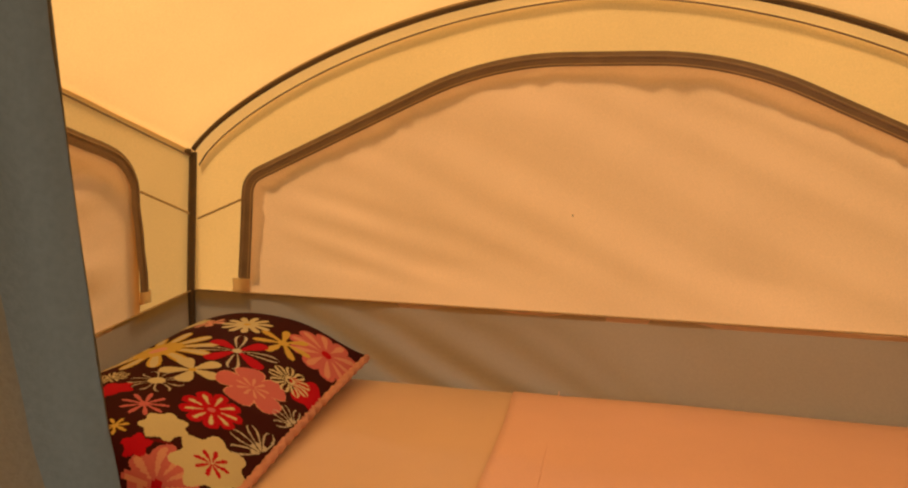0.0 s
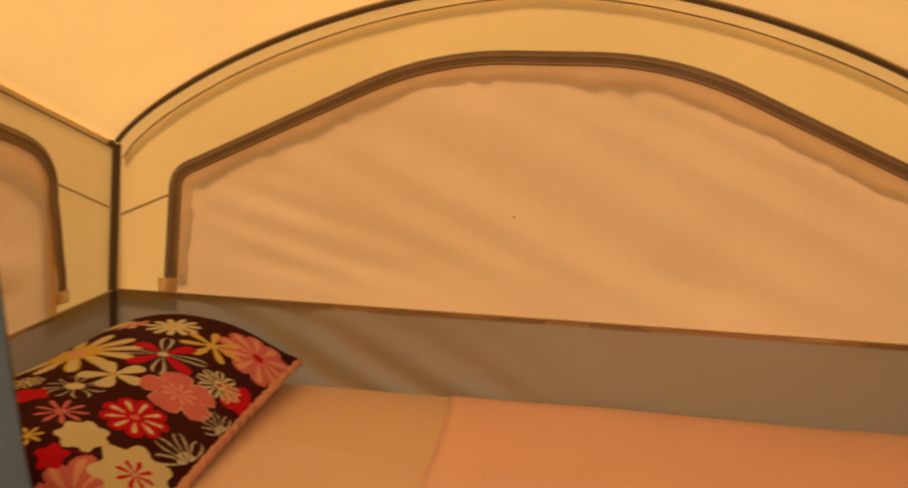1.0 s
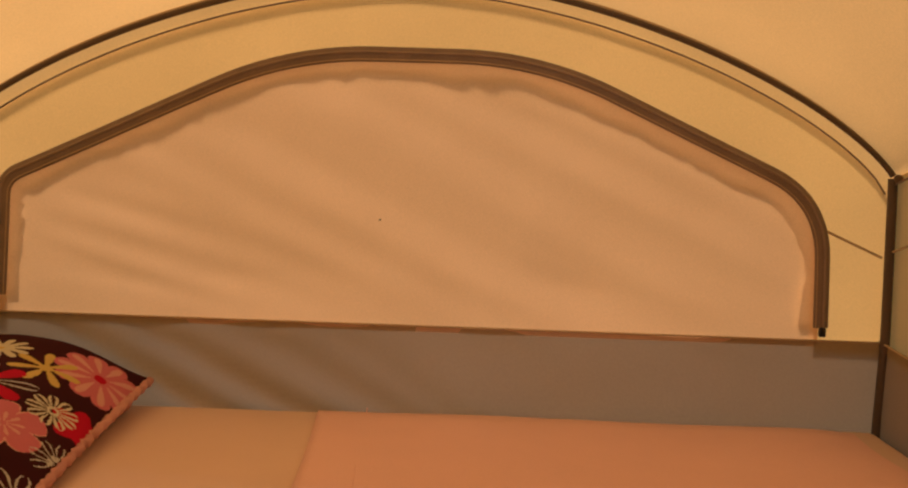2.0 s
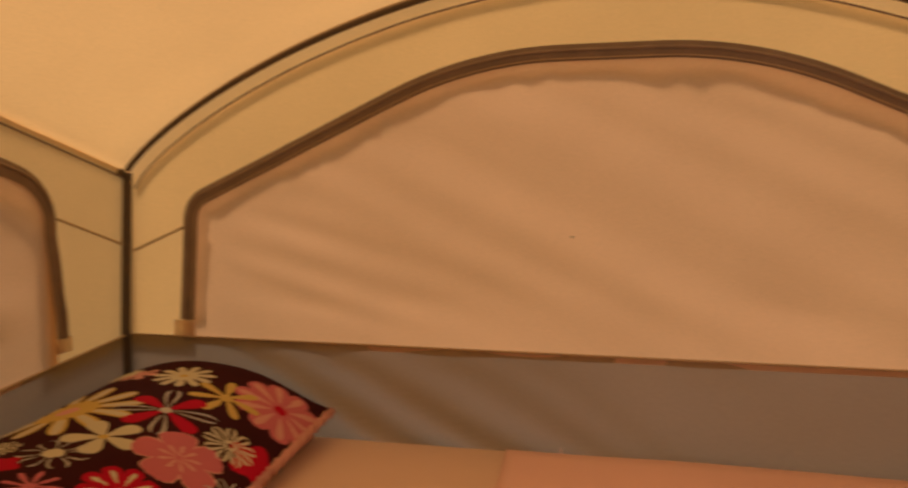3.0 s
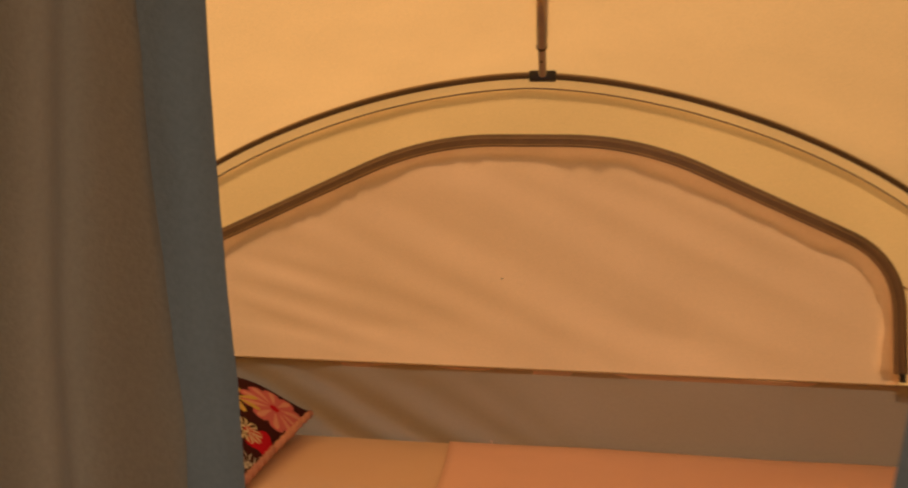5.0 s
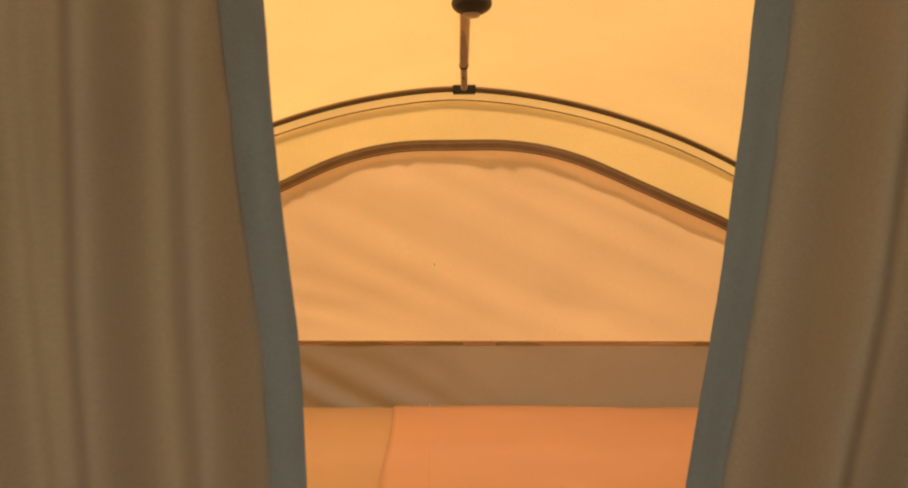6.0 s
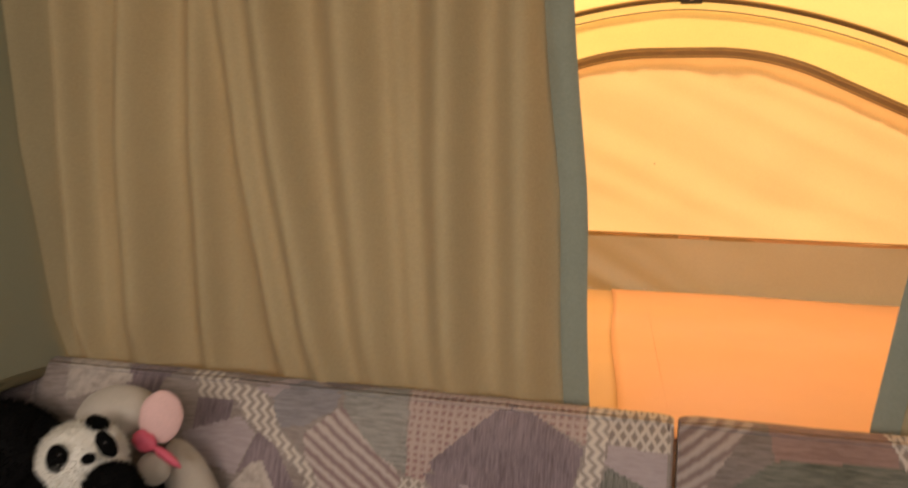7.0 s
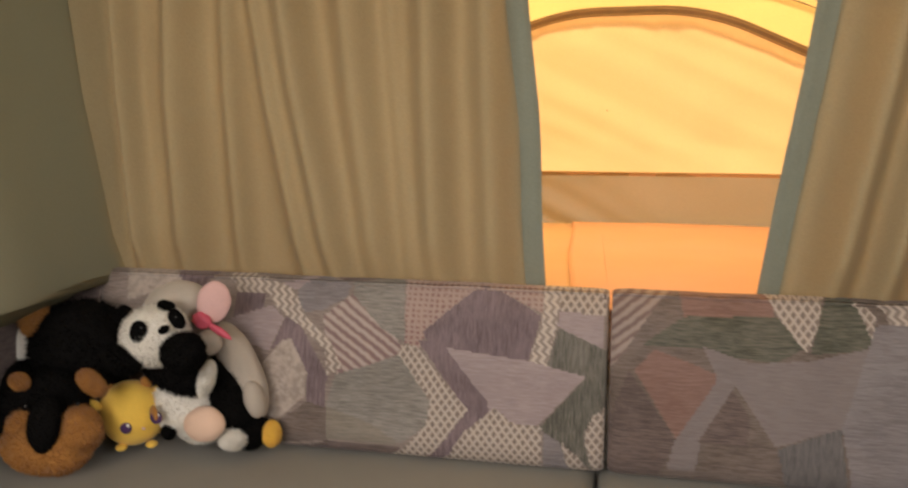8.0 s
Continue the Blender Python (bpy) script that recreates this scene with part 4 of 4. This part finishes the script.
def print_at(style, x, y):
    """Colour of a flower at x, y, in its radius, with a petal along x; None outside it."""
    d = math.hypot(x, y)
    if style == "red":
        return "red" if d < 0.8 + 0.15 * math.sin(5 * math.atan2(y, x)) else None
    if style == "ring":
        return "wine" if 0.72 < d < 0.9 else None
    if style == "blush":
        return "blush" if ring_of(6, x, y, 0.0, 1.0, 0.32) > 0 else None
    if style == "pinkdaisy":
        if d < 0.15:
            return "red"
        if ring_of(10, x, y, 0.22, 0.93, 0.11) > 0:
            return "blush"
        return "pink" if d < 0.5 or ring_of(10, x, y, 0.05, 1.0, 0.30) > 0 else None
    if style == "reddaisy":
        if d < 0.13:
            return "pink"
        if ring_of(9, x, y, 0.28, 0.86, 0.09) > 0:
            return "cream"
        return "red" if d < 0.5 or ring_of(9, x, y, 0.05, 1.05, 0.33) > 0 else None
    if style == "hibiscus":
        k = ring_of(5, x, y, -0.1, 1.0, 0.54)
        if d < 0.48 and ring_of(9, x, y, 0.06, 0.48, 0.06, 0.2) > 0:
            return "blush"
        return ("blush" if k < 0.09 else "pink") if k > 0 else None
    if style == "lace":
        k = ring_of(9, x, y, 0.12, 1.0, 0.26)
        return "cream" if (0 < k < 0.62 or 0.12 < d < 0.24) else None
    if style == "yellow":
        return "yellow" if d < 0.2 or ring_of(7, x, y, 0.0, 1.0, 0.17) > 0 else None
    if style == "yellowbig":
        k = ring_of(12, x, y, 0.0, 1.0, 0.15)
        if d < 0.16:
            return "blush"
        return ("cream" if d > 0.45 and k > 0.45 else "yellow") if d < 0.42 or k > 0 else None
    if style == "cream":
        if d < 0.13:
            return "yellow"
        return "cream" if d < 0.45 or ring_of(11, x, y, 0.0, 1.0, 0.17) > 0 else None
    if style == "creamfive":
        if d < 0.13:
            return "yellow"
        return "cream" if ring_of(5, x, y, 0.0, 1.0, 0.33) > 0 else None
    if style == "creamblob":
        return "cream" if d < 0.88 + 0.09 * math.cos(7 * math.atan2(y, x)) else None
    if style == "creamred":
        if 0.03 < d < 0.44 and ring_of(8, x, y, 0.0, 0.44, 0.07) > 0:
            return "red"
        return "cream" if d < 0.86 + 0.12 * math.cos(7 * math.atan2(y, x)) else None
    if style == "outline":
        if d < 0.30:
            return "cream"
        k = ring_of(6, x, y, 0.12, 1.0, 0.36)
        return "white" if 0 < k < 0.24 else None
    if style == "pinkstar":
        return "pink" if d < 0.22 or ring_of(9, x, y, 0.0, 1.0, 0.12) > 0 else None
    if style == "dragonfly":
        k = ring_of(4, x, y, 0.08, 1.0, 0.19)
        if d < 0.12 or 0 < k < 0.42:
            return "white"
        return "red" if k <= 0 and ring_of(4, x, y, 0.05, 0.92, 0.22, math.pi / 4) > 0 else None
    if style == "fan":
        for turn in (-1.15, -0.45, 0.35, 1.05):
            k = petal(x, y, turn, 0.05, 1.0, 0.22)
            if 0 < k:
                return "white" if k < 0.34 or math.hypot(x, y) < 0.36 else None
        return None
    return None


PX_FAR, PX_NEAR, PY_FAR, PY_NEAR = 0.474, 0.515, -0.050, -0.791      # plan of the pillow
PCX, PCY = 0.255, -0.42


def pillow_at(a, b):
    """A place on the pillow's top; a across and b along it, both from -1 to 1."""
    s, u = (b + 1) / 2, (a + 1) / 2
    sag = 0.010 * (1 - a * a) * abs(b) ** 8
    x = 0.02 + (PX_NEAR + (PX_FAR - PX_NEAR) * s - 0.02) * u - 0.008 * (1 - b * b) * max(0.0, a) ** 6
    y = PY_NEAR + (PY_FAR - 0.0056 * (1 - u) - PY_NEAR) * s - (sag if b > 0 else -sag)
    k = min(1.0, max(-1.0, a + 0.0898 * (1 - a * a)))
    z = 1.010 + 0.0492 * s + 0.1037 * (1 - abs(k) ** 2.388) ** 0.952 * (1 - abs(b) ** 9.82) ** 0.321
    return Vector((x, y, z))


pillow = holder("pillow", "floral print pillow in maroon, red, pink and cream with pink piping", "pillow", at=(PCX, PCY, BED))
ORIGIN = Vector((PCX, PCY, BED))
NA, NB = 230, 330
verts, faces = [], []
for j in range(NB + 1):
    for i in range(NA + 1):
        p = pillow_at(-1 + 2 * i / NA, -1 + 2 * j / NB)
        p.z += 0.003 * noise.noise(Vector((p.x * 11, p.y * 9, 0))) + 0.003 * noise.noise(Vector((p.x * 9, p.y * 24, 5))) * abs(-1 + 2 * i / NA) ** 2
        verts.append(p - ORIGIN)
for j in range(NB):
    for i in range(NA):
        k = j * (NA + 1) + i
        faces.append((k, k + 1, k + NA + 2, k + NA + 1))
middles = np.array([(verts[q[0]] + verts[q[2]]) / 2 for q in faces])
idx = np.zeros(len(faces), dtype=int)
for style, a, b, tip_a, tip_b, radius in FLOWERS:
    centre = pillow_at(a, b) - ORIGIN
    away = pillow_at(tip_a, tip_b) - ORIGIN - centre
    radius = radius or away.length
    du = (pillow_at(min(1, a + 0.06), b) - pillow_at(a - 0.06, b)).normalized()
    dv = (pillow_at(a, min(1, b + 0.06)) - pillow_at(a, max(-1, b - 0.06))).normalized()
    up = du.cross(dv).normalized()
    e1 = (away - up * away.dot(up)).normalized()
    e2 = up.cross(e1)
    off = middles - np.array(centre)
    x, y = off @ np.array(e1) / radius, off @ np.array(e2) / radius
    for k in np.nonzero(x * x + y * y < 1.2)[0]:
        colour = print_at(style, float(x[k]), float(y[k]))
        if colour:
            idx[k] = PKEYS.index(colour)
mesh_ob("pillow_case", verts, faces, [PRINT[k] for k in PKEYS], pillow, index=idx)


def under_pt(u, v):
    a, b = -1 + 2 * u, -1 + 2 * v
    p = pillow_at(a, b)
    t = min(1.0, min(1 - abs(a), 1 - abs(b)) / 0.10)
    return (p.x - PCX, p.y - PCY, (p.z - 0.001) * (1 - t) + 1.008 * t - BED)


v, f = grid(under_pt, 40, 40)
mesh_ob("underside", v, f, PRINT["blush"], pillow, "plain pink underside")
tube("piping", [pillow_at(1, -1 + k / 30) - ORIGIN + Vector((0.003, 0, -0.006 + 0.002 * math.sin(k * 2.1))) for k in range(61)], 0.009, PRINT["blush"], pillow, 8, "pink piped edge")


# ---- soft toys ----
def plush(name, base, rough_col=0.12):
    return mat(name, base, 0.95, 420, rough_col, 0.18, 25, sheen=0.0 if base[0] < 0.1 else 0.25)


P_BLACK = plush("black_plush", (0.006, 0.0055, 0.0055))
P_WHITE = plush("white_plush", (0.86, 0.83, 0.77), 0.1)
P_BROWN = plush("rust_brown_plush", (0.44, 0.20, 0.055))
P_GREY = plush("warm_grey_plush", (0.52, 0.46, 0.40), 0.1)
P_PINK = plush("pale_pink_plush", (0.74, 0.47, 0.45), 0.1)
P_ROSE = mat("rose_ribbon", (0.66, 0.10, 0.16), 0.6, 200, 0.1, 0.1, 10)
P_YELLOW = plush("yellow_plush", (0.90, 0.58, 0.11), 0.1)
P_PEACH = plush("peach_plush", (0.88, 0.62, 0.48), 0.04)
GLOSS = mat("glossy_black_bead", (0.01, 0.01, 0.012), 0.12, 200, 0.1, 0.0, 10)
VIOLET = mat("violet_embroidery", (0.07, 0.03, 0.11), 0.5, 300, 0.2, 0.1, 10)


def blob(name, centre, radii, material, parent, turn=(0, 0, 0), fuzz=0.0, lumps=0.06, seedv=0.0, detail=4, under=None):
    """A stuffed form in the toy's own space; fuzz: the length of its pile."""
    bm = bmesh.new()
    bmesh.ops.create_icosphere(bm, subdivisions=detail, radius=1.0)
    rot = Euler([radians(a) for a in turn]).to_matrix()
    org = Vector(parent.location)
    verts = []
    for vt in bm.verts:
        p = vt.co.copy()
        k = 1 + lumps * noise.noise(p * 1.7 + Vector((seedv, 0, 0))) + 0.35 * lumps * noise.noise(p * 6 + Vector((seedv, 3, 0)))
        q = Vector((p.x * radii[0], p.y * radii[1], p.z * radii[2])) * k
        verts.append(rot @ q + Vector(centre) - org)
    faces = [tuple(w.index for w in fc.verts) for fc in bm.faces]
    bm.free()
    if fuzz:
        rnd = random.Random(int(seedv * 100) + 5)
        cen = Vector(centre) - org
        area = radii[0] * radii[2] * 4 + radii[1] * radii[2] * 2
        for _ in range(int(min(9000, 2500 + area * 240000))):
            fc = faces[rnd.randrange(len(faces))] if len(faces) else None
            a, b, c = (verts[w] for w in fc[:3])
            r1, r2 = math.sqrt(rnd.random()), rnd.random()
            p = a * (1 - r1) + b * (r1 * (1 - r2)) + c * (r1 * r2)
            nrm = (b - a).cross(c - a)
            if nrm.length < 1e-12 or (p - cen).length < 1e-6:
                continue
            nrm.normalize()
            d = (nrm + Vector((rnd.uniform(-0.7, 0.7), rnd.uniform(-0.7, 0.7), rnd.uniform(-0.9, 0.4)))).normalized()
            w = nrm.cross(Vector((rnd.random(), rnd.random(), rnd.random()))).normalized() * 0.0011
            tip = p + d * fuzz * rnd.uniform(0.6, 1.6)
            n0 = len(verts)
            verts += [p - w, p + w, tip]
            HAIR.append((n0, n0 + 1, n0 + 2))
        faces = faces + HAIR
        HAIR.clear()
    ob = mesh_ob(name, verts, faces, material, parent)
    if under is not None:                # a piece of another part, in the same space
        ob.parent = under
    return ob


HAIR = []
SEATZ = 0.742


def toy(name, label, at):
    return holder(name, label, "soft toy", "pile of soft toys", at=at)


dog = toy("plush_dog", "large black and tan plush dog lying on the seat", (0.06, -1.70, SEATZ))
blob("body", (0.013, -1.622, 0.936), (0.1054, 0.0780, 0.0839), P_BLACK, dog, (0, 8, 0), 0.009, 0.10, 1.0, detail=4)
blob("belly", (-0.116, -1.640, 0.827), (0.0867, 0.0700, 0.0819), P_BLACK, dog, (0, 0, 0), 0.009, 0.08, 2.0, detail=4)
blob("head", (-0.002, -1.720, 0.827), (0.0888, 0.0620, 0.0888), P_BLACK, dog, (0, 0, 0), 0.007, 0.06, 3.0, detail=4)
blob("muzzle", (0.031, -1.765, 0.795), (0.0835, 0.0500, 0.0520), P_BROWN, dog, (8, 0, 0), 0.005, 0.05, 4.0, detail=4)
blob("cheek_patch", (-0.004, -1.768, 0.826), (0.0345, 0.0300, 0.0370), P_BROWN, dog, (0, 0, 0), 0.005, 0.08, 5.0, detail=3)
blob("cheek_patch", (0.104, -1.768, 0.832), (0.0360, 0.0300, 0.0400), P_BROWN, dog, (0, -10, 0), 0.005, 0.08, 6.0, detail=3)
blob("nose", (0.058, -1.802, 0.850), (0.0270, 0.0210, 0.0480), P_BLACK, dog, (-14, 0, 0), 0.003, 0.06, 7.0, detail=3)
blob("brow_patch", (-0.009, -1.772, 0.911), (0.0174, 0.0120, 0.0130), P_BROWN, dog, (0, 25, 0), 0.004, 0.05, 8.0, detail=3)
blob("brow_patch", (0.124, -1.758, 0.913), (0.0299, 0.0140, 0.0167), P_BROWN, dog, (0, 38, 0), 0.004, 0.05, 9.0, detail=3)
blob("eye", (0.010, -1.783, 0.871), (0.0043, 0.0040, 0.0043), GLOSS, dog, (0, 0, 0), 0.000, 0.00, 10.0, detail=2)
blob("eye", (0.109, -1.778, 0.881), (0.0043, 0.0040, 0.0043), GLOSS, dog, (0, 0, 0), 0.000, 0.00, 11.0, detail=2)
blob("ear", (-0.062, -1.655, 0.990), (0.0290, 0.0200, 0.0320), P_BROWN, dog, (0, 25, 0), 0.006, 0.08, 12.0, detail=3)

panda = toy("plush_panda", "black and white plush panda lounging on the plush dog", (0.25, -1.68, SEATZ))
blob("body", (0.226, -1.655, 0.917), (0.0714, 0.0450, 0.0400), P_BLACK, panda, (0, 25, 0), 0.007, 0.08, 13.0, detail=4)
blob("head", (0.215, -1.700, 0.988), (0.0607, 0.0500, 0.0525), P_WHITE, panda, (0, -15, 0), 0.006, 0.05, 14.0, detail=4)
blob("ear", (0.239, -1.700, 1.042), (0.0130, 0.0100, 0.0060), P_BLACK, panda, (0, 18, 0), 0.004, 0.05, 15.0, detail=3)
blob("ear", (0.138, -1.675, 1.015), (0.0150, 0.0120, 0.0150), P_BLACK, panda, (0, -20, 0), 0.004, 0.05, 16.0, detail=3)
left_patch = blob("eye_patch", (0.213, -1.748, 1.006), (0.0150, 0.0060, 0.0195), P_BLACK, panda, (0, 18, 0), 0.002, 0.08, 17.0, detail=3)
right_patch = blob("eye_patch", (0.280, -1.737, 1.030), (0.0115, 0.0060, 0.0180), P_BLACK, panda, (0, -38, 0), 0.002, 0.08, 18.0, detail=3)
blob("eye", (0.222, -1.755, 1.015), (0.0035, 0.0020, 0.0035), GLOSS, panda, (0, 0, 0), 0.000, 0.00, 19.0, detail=2, under=left_patch)
blob("eye", (0.282, -1.743, 1.034), (0.0036, 0.0020, 0.0036), GLOSS, panda, (0, 0, 0), 0.000, 0.00, 20.0, detail=2, under=right_patch)
blob("nose", (0.264, -1.752, 1.014), (0.0097, 0.0050, 0.0053), P_BLACK, panda, (0, -25, 0), 0.002, 0.10, 21.0, detail=2)
blob("arm", (0.294, -1.745, 0.972), (0.0364, 0.0300, 0.0338), P_BLACK, panda, (0, -18, 0), 0.006, 0.08, 22.0, detail=4)
blob("arm", (0.176, -1.735, 0.951), (0.0287, 0.0280, 0.0215), P_BLACK, panda, (0, 20, 0), 0.006, 0.08, 23.0, detail=4)
blob("leg", (0.314, -1.615, 0.852), (0.0373, 0.0380, 0.0824), P_BLACK, panda, (0, -24, 0), 0.007, 0.08, 24.0, detail=4)

mouse = toy("plush_mouse", "grey plush mouse with pink ears and a rose bow", (0.30, -1.61, SEATZ))
blob("body", (0.327, -1.600, 0.902), (0.0357, 0.0320, 0.0992), P_GREY, mouse, (0, -24, 0), 0.000, 0.08, 25.0, detail=4)
blob("head", (0.209, -1.615, 1.027), (0.0647, 0.0400, 0.0412), P_GREY, mouse, (0, -12, 0), 0.000, 0.05, 26.0, detail=4)
blob("ear", (0.302, -1.648, 1.041), (0.0297, 0.0100, 0.0383), P_PINK, mouse, (0, 12, 20), 0.000, 0.04, 27.0, detail=4)
blob("arm", (0.294, -1.655, 0.968), (0.0238, 0.0180, 0.0229), P_GREY, mouse, (0, 20, 0), 0.000, 0.05, 28.0, detail=3)
blob("arm", (0.363, -1.625, 0.856), (0.0195, 0.0220, 0.0351), P_GREY, mouse, (0, -14, 0), 0.000, 0.05, 29.0, detail=3)
bow_knot = blob("bow", (0.283, -1.662, 1.010), (0.0180, 0.0080, 0.0142), P_ROSE, mouse, (0, 20, 0), 0.000, 0.25, 30.0, detail=3)
blob("bow_tail", (0.317, -1.662, 0.992), (0.0284, 0.0040, 0.0066), P_ROSE, mouse, (0, 30, 0), 0.000, 0.20, 31.0, detail=3, under=bow_knot)

gir = toy("plush_giraffe", "round yellow plush giraffe with big violet eyes", (0.12, -1.63, SEATZ))
blob("body", (0.131, -1.655, 0.824), (0.0629, 0.0540, 0.0610), P_YELLOW, gir, (0, 0, 0), 0.000, 0.03, 32.0, detail=4)
blob("ear", (0.080, -1.700, 0.850), (0.0184, 0.0100, 0.0101), P_YELLOW, gir, (0, 18, 0), 0.000, 0.03, 33.0, detail=3)
blob("ear", (0.182, -1.645, 0.870), (0.0192, 0.0100, 0.0106), P_YELLOW, gir, (0, -45, 0), 0.000, 0.03, 34.0, detail=3)
blob("horn", (0.085, -1.650, 0.865), (0.0105, 0.0090, 0.0115), P_BROWN, gir, (0, 0, 0), 0.000, 0.05, 35.0, detail=3)
blob("horn", (0.159, -1.650, 0.884), (0.0115, 0.0090, 0.0115), P_BROWN, gir, (0, 0, 0), 0.000, 0.05, 36.0, detail=3)
blob("patch", (0.203, -1.700, 0.842), (0.0147, 0.0050, 0.0157), P_BROWN, gir, (0, 0, -35), 0.000, 0.05, 37.0, detail=3)
left_eye = blob("eye", (0.148, -1.705, 0.814), (0.0119, 0.0050, 0.0119), VIOLET, gir, (0, 0, 0), 0.000, 0.00, 38.0, detail=3)
right_eye = blob("eye", (0.209, -1.703, 0.837), (0.0119, 0.0050, 0.0119), VIOLET, gir, (0, 0, 0), 0.000, 0.00, 39.0, detail=3)
blob("eye_glint", (0.157, -1.711, 0.821), (0.0037, 0.0020, 0.0037), P_WHITE, gir, (0, 0, 0), 0.000, 0.00, 40.0, detail=2, under=left_eye)
blob("eye_glint", (0.214, -1.705, 0.843), (0.0037, 0.0020, 0.0037), P_WHITE, gir, (0, 0, 0), 0.000, 0.00, 41.0, detail=2, under=right_eye)
blob("nose", (0.182, -1.702, 0.814), (0.0037, 0.0020, 0.0028), P_PINK, gir, (0, 0, 0), 0.000, 0.00, 42.0, detail=2)
blob("foot", (0.127, -1.690, 0.769), (0.0102, 0.0120, 0.0065), P_YELLOW, gir, (0, 0, 0), 0.000, 0.00, 43.0, detail=3)
blob("foot", (0.188, -1.688, 0.780), (0.0102, 0.0120, 0.0065), P_YELLOW, gir, (0, 0, 0), 0.000, 0.00, 44.0, detail=3)

cow = toy("plush_calf", "white plush calf with a peach snout", (0.24, -1.63, SEATZ))
blob("head", (0.224, -1.632, 0.842), (0.0600, 0.0460, 0.0600), P_WHITE, cow, (0, 0, 0), 0.005, 0.06, 45.0, detail=4)
blob("chest", (0.252, -1.618, 0.798), (0.0548, 0.0400, 0.0333), P_WHITE, cow, (0, 0, 0), 0.005, 0.08, 46.0, detail=4)
blob("snout", (0.284, -1.668, 0.818), (0.0400, 0.0240, 0.0330), P_PEACH, cow, (0, -15, 0), 0.000, 0.04, 47.0, detail=4)
blob("ear", (0.307, -1.695, 0.913), (0.0120, 0.0160, 0.0333), P_WHITE, cow, (0, 16, 0), 0.004, 0.05, 48.0, detail=3)
blob("hoof", (0.211, -1.668, 0.798), (0.0123, 0.0100, 0.0132), P_BLACK, cow, (0, 0, 0), 0.003, 0.05, 49.0, detail=3)

pen = toy("plush_penguin", "black plush penguin with yellow feet, half hidden", (0.36, -1.61, SEATZ))
blob("body", (0.345, -1.612, 0.792), (0.0315, 0.0300, 0.0354), P_BLACK, pen, (0, -8, 0), 0.006, 0.06, 50.0, detail=4)
blob("belly", (0.326, -1.645, 0.785), (0.0249, 0.0200, 0.0192), P_WHITE, pen, (0, 0, 0), 0.005, 0.06, 51.0, detail=3)
blob("foot", (0.388, -1.612, 0.787), (0.0177, 0.0180, 0.0256), P_YELLOW, pen, (0, 0, 0), 0.002, 0.06, 52.0, detail=3)

rab = toy("plush_rabbit", "pale plush toy wedged behind the plush dog", (0.00, -1.60, SEATZ))
blob("body", (-0.140, -1.625, 0.905), (0.0380, 0.0300, 0.0750), P_WHITE, rab, (0, 25, 0), 0.003, 0.08, 53.0, detail=3)

# small black lantern hanging from the strut
lx, ly, lz = on_strut(0.53)
lant = holder("hanging_lantern", "small black camping lantern hung from the roof strut", "lantern", at=(lx + 0.02, ly, lz - 0.06))
bm = bmesh.new()
bmesh.ops.create_uvsphere(bm, u_segments=32, v_segments=16, radius=1.0)
for vt in bm.verts:
    vt.co = Vector((vt.co.x * 0.045, vt.co.y * 0.045, vt.co.z * 0.026))
part("housing", bm, BLACK, lant)
bm = bmesh.new()
bmesh.ops.create_cone(bm, cap_ends=True, segments=24, radius1=0.018, radius2=0.02, depth=0.006, matrix=Matrix.Translation((0, 0, -0.0255)))
part("lens", bm, ALU, lant)
tube("hook", [(-0.02 * math.sin(t * 0.6) - 0.002, 0, 0.024 + 0.03 * t / 4) for t in range(6)], 0.002, ALU, lant)
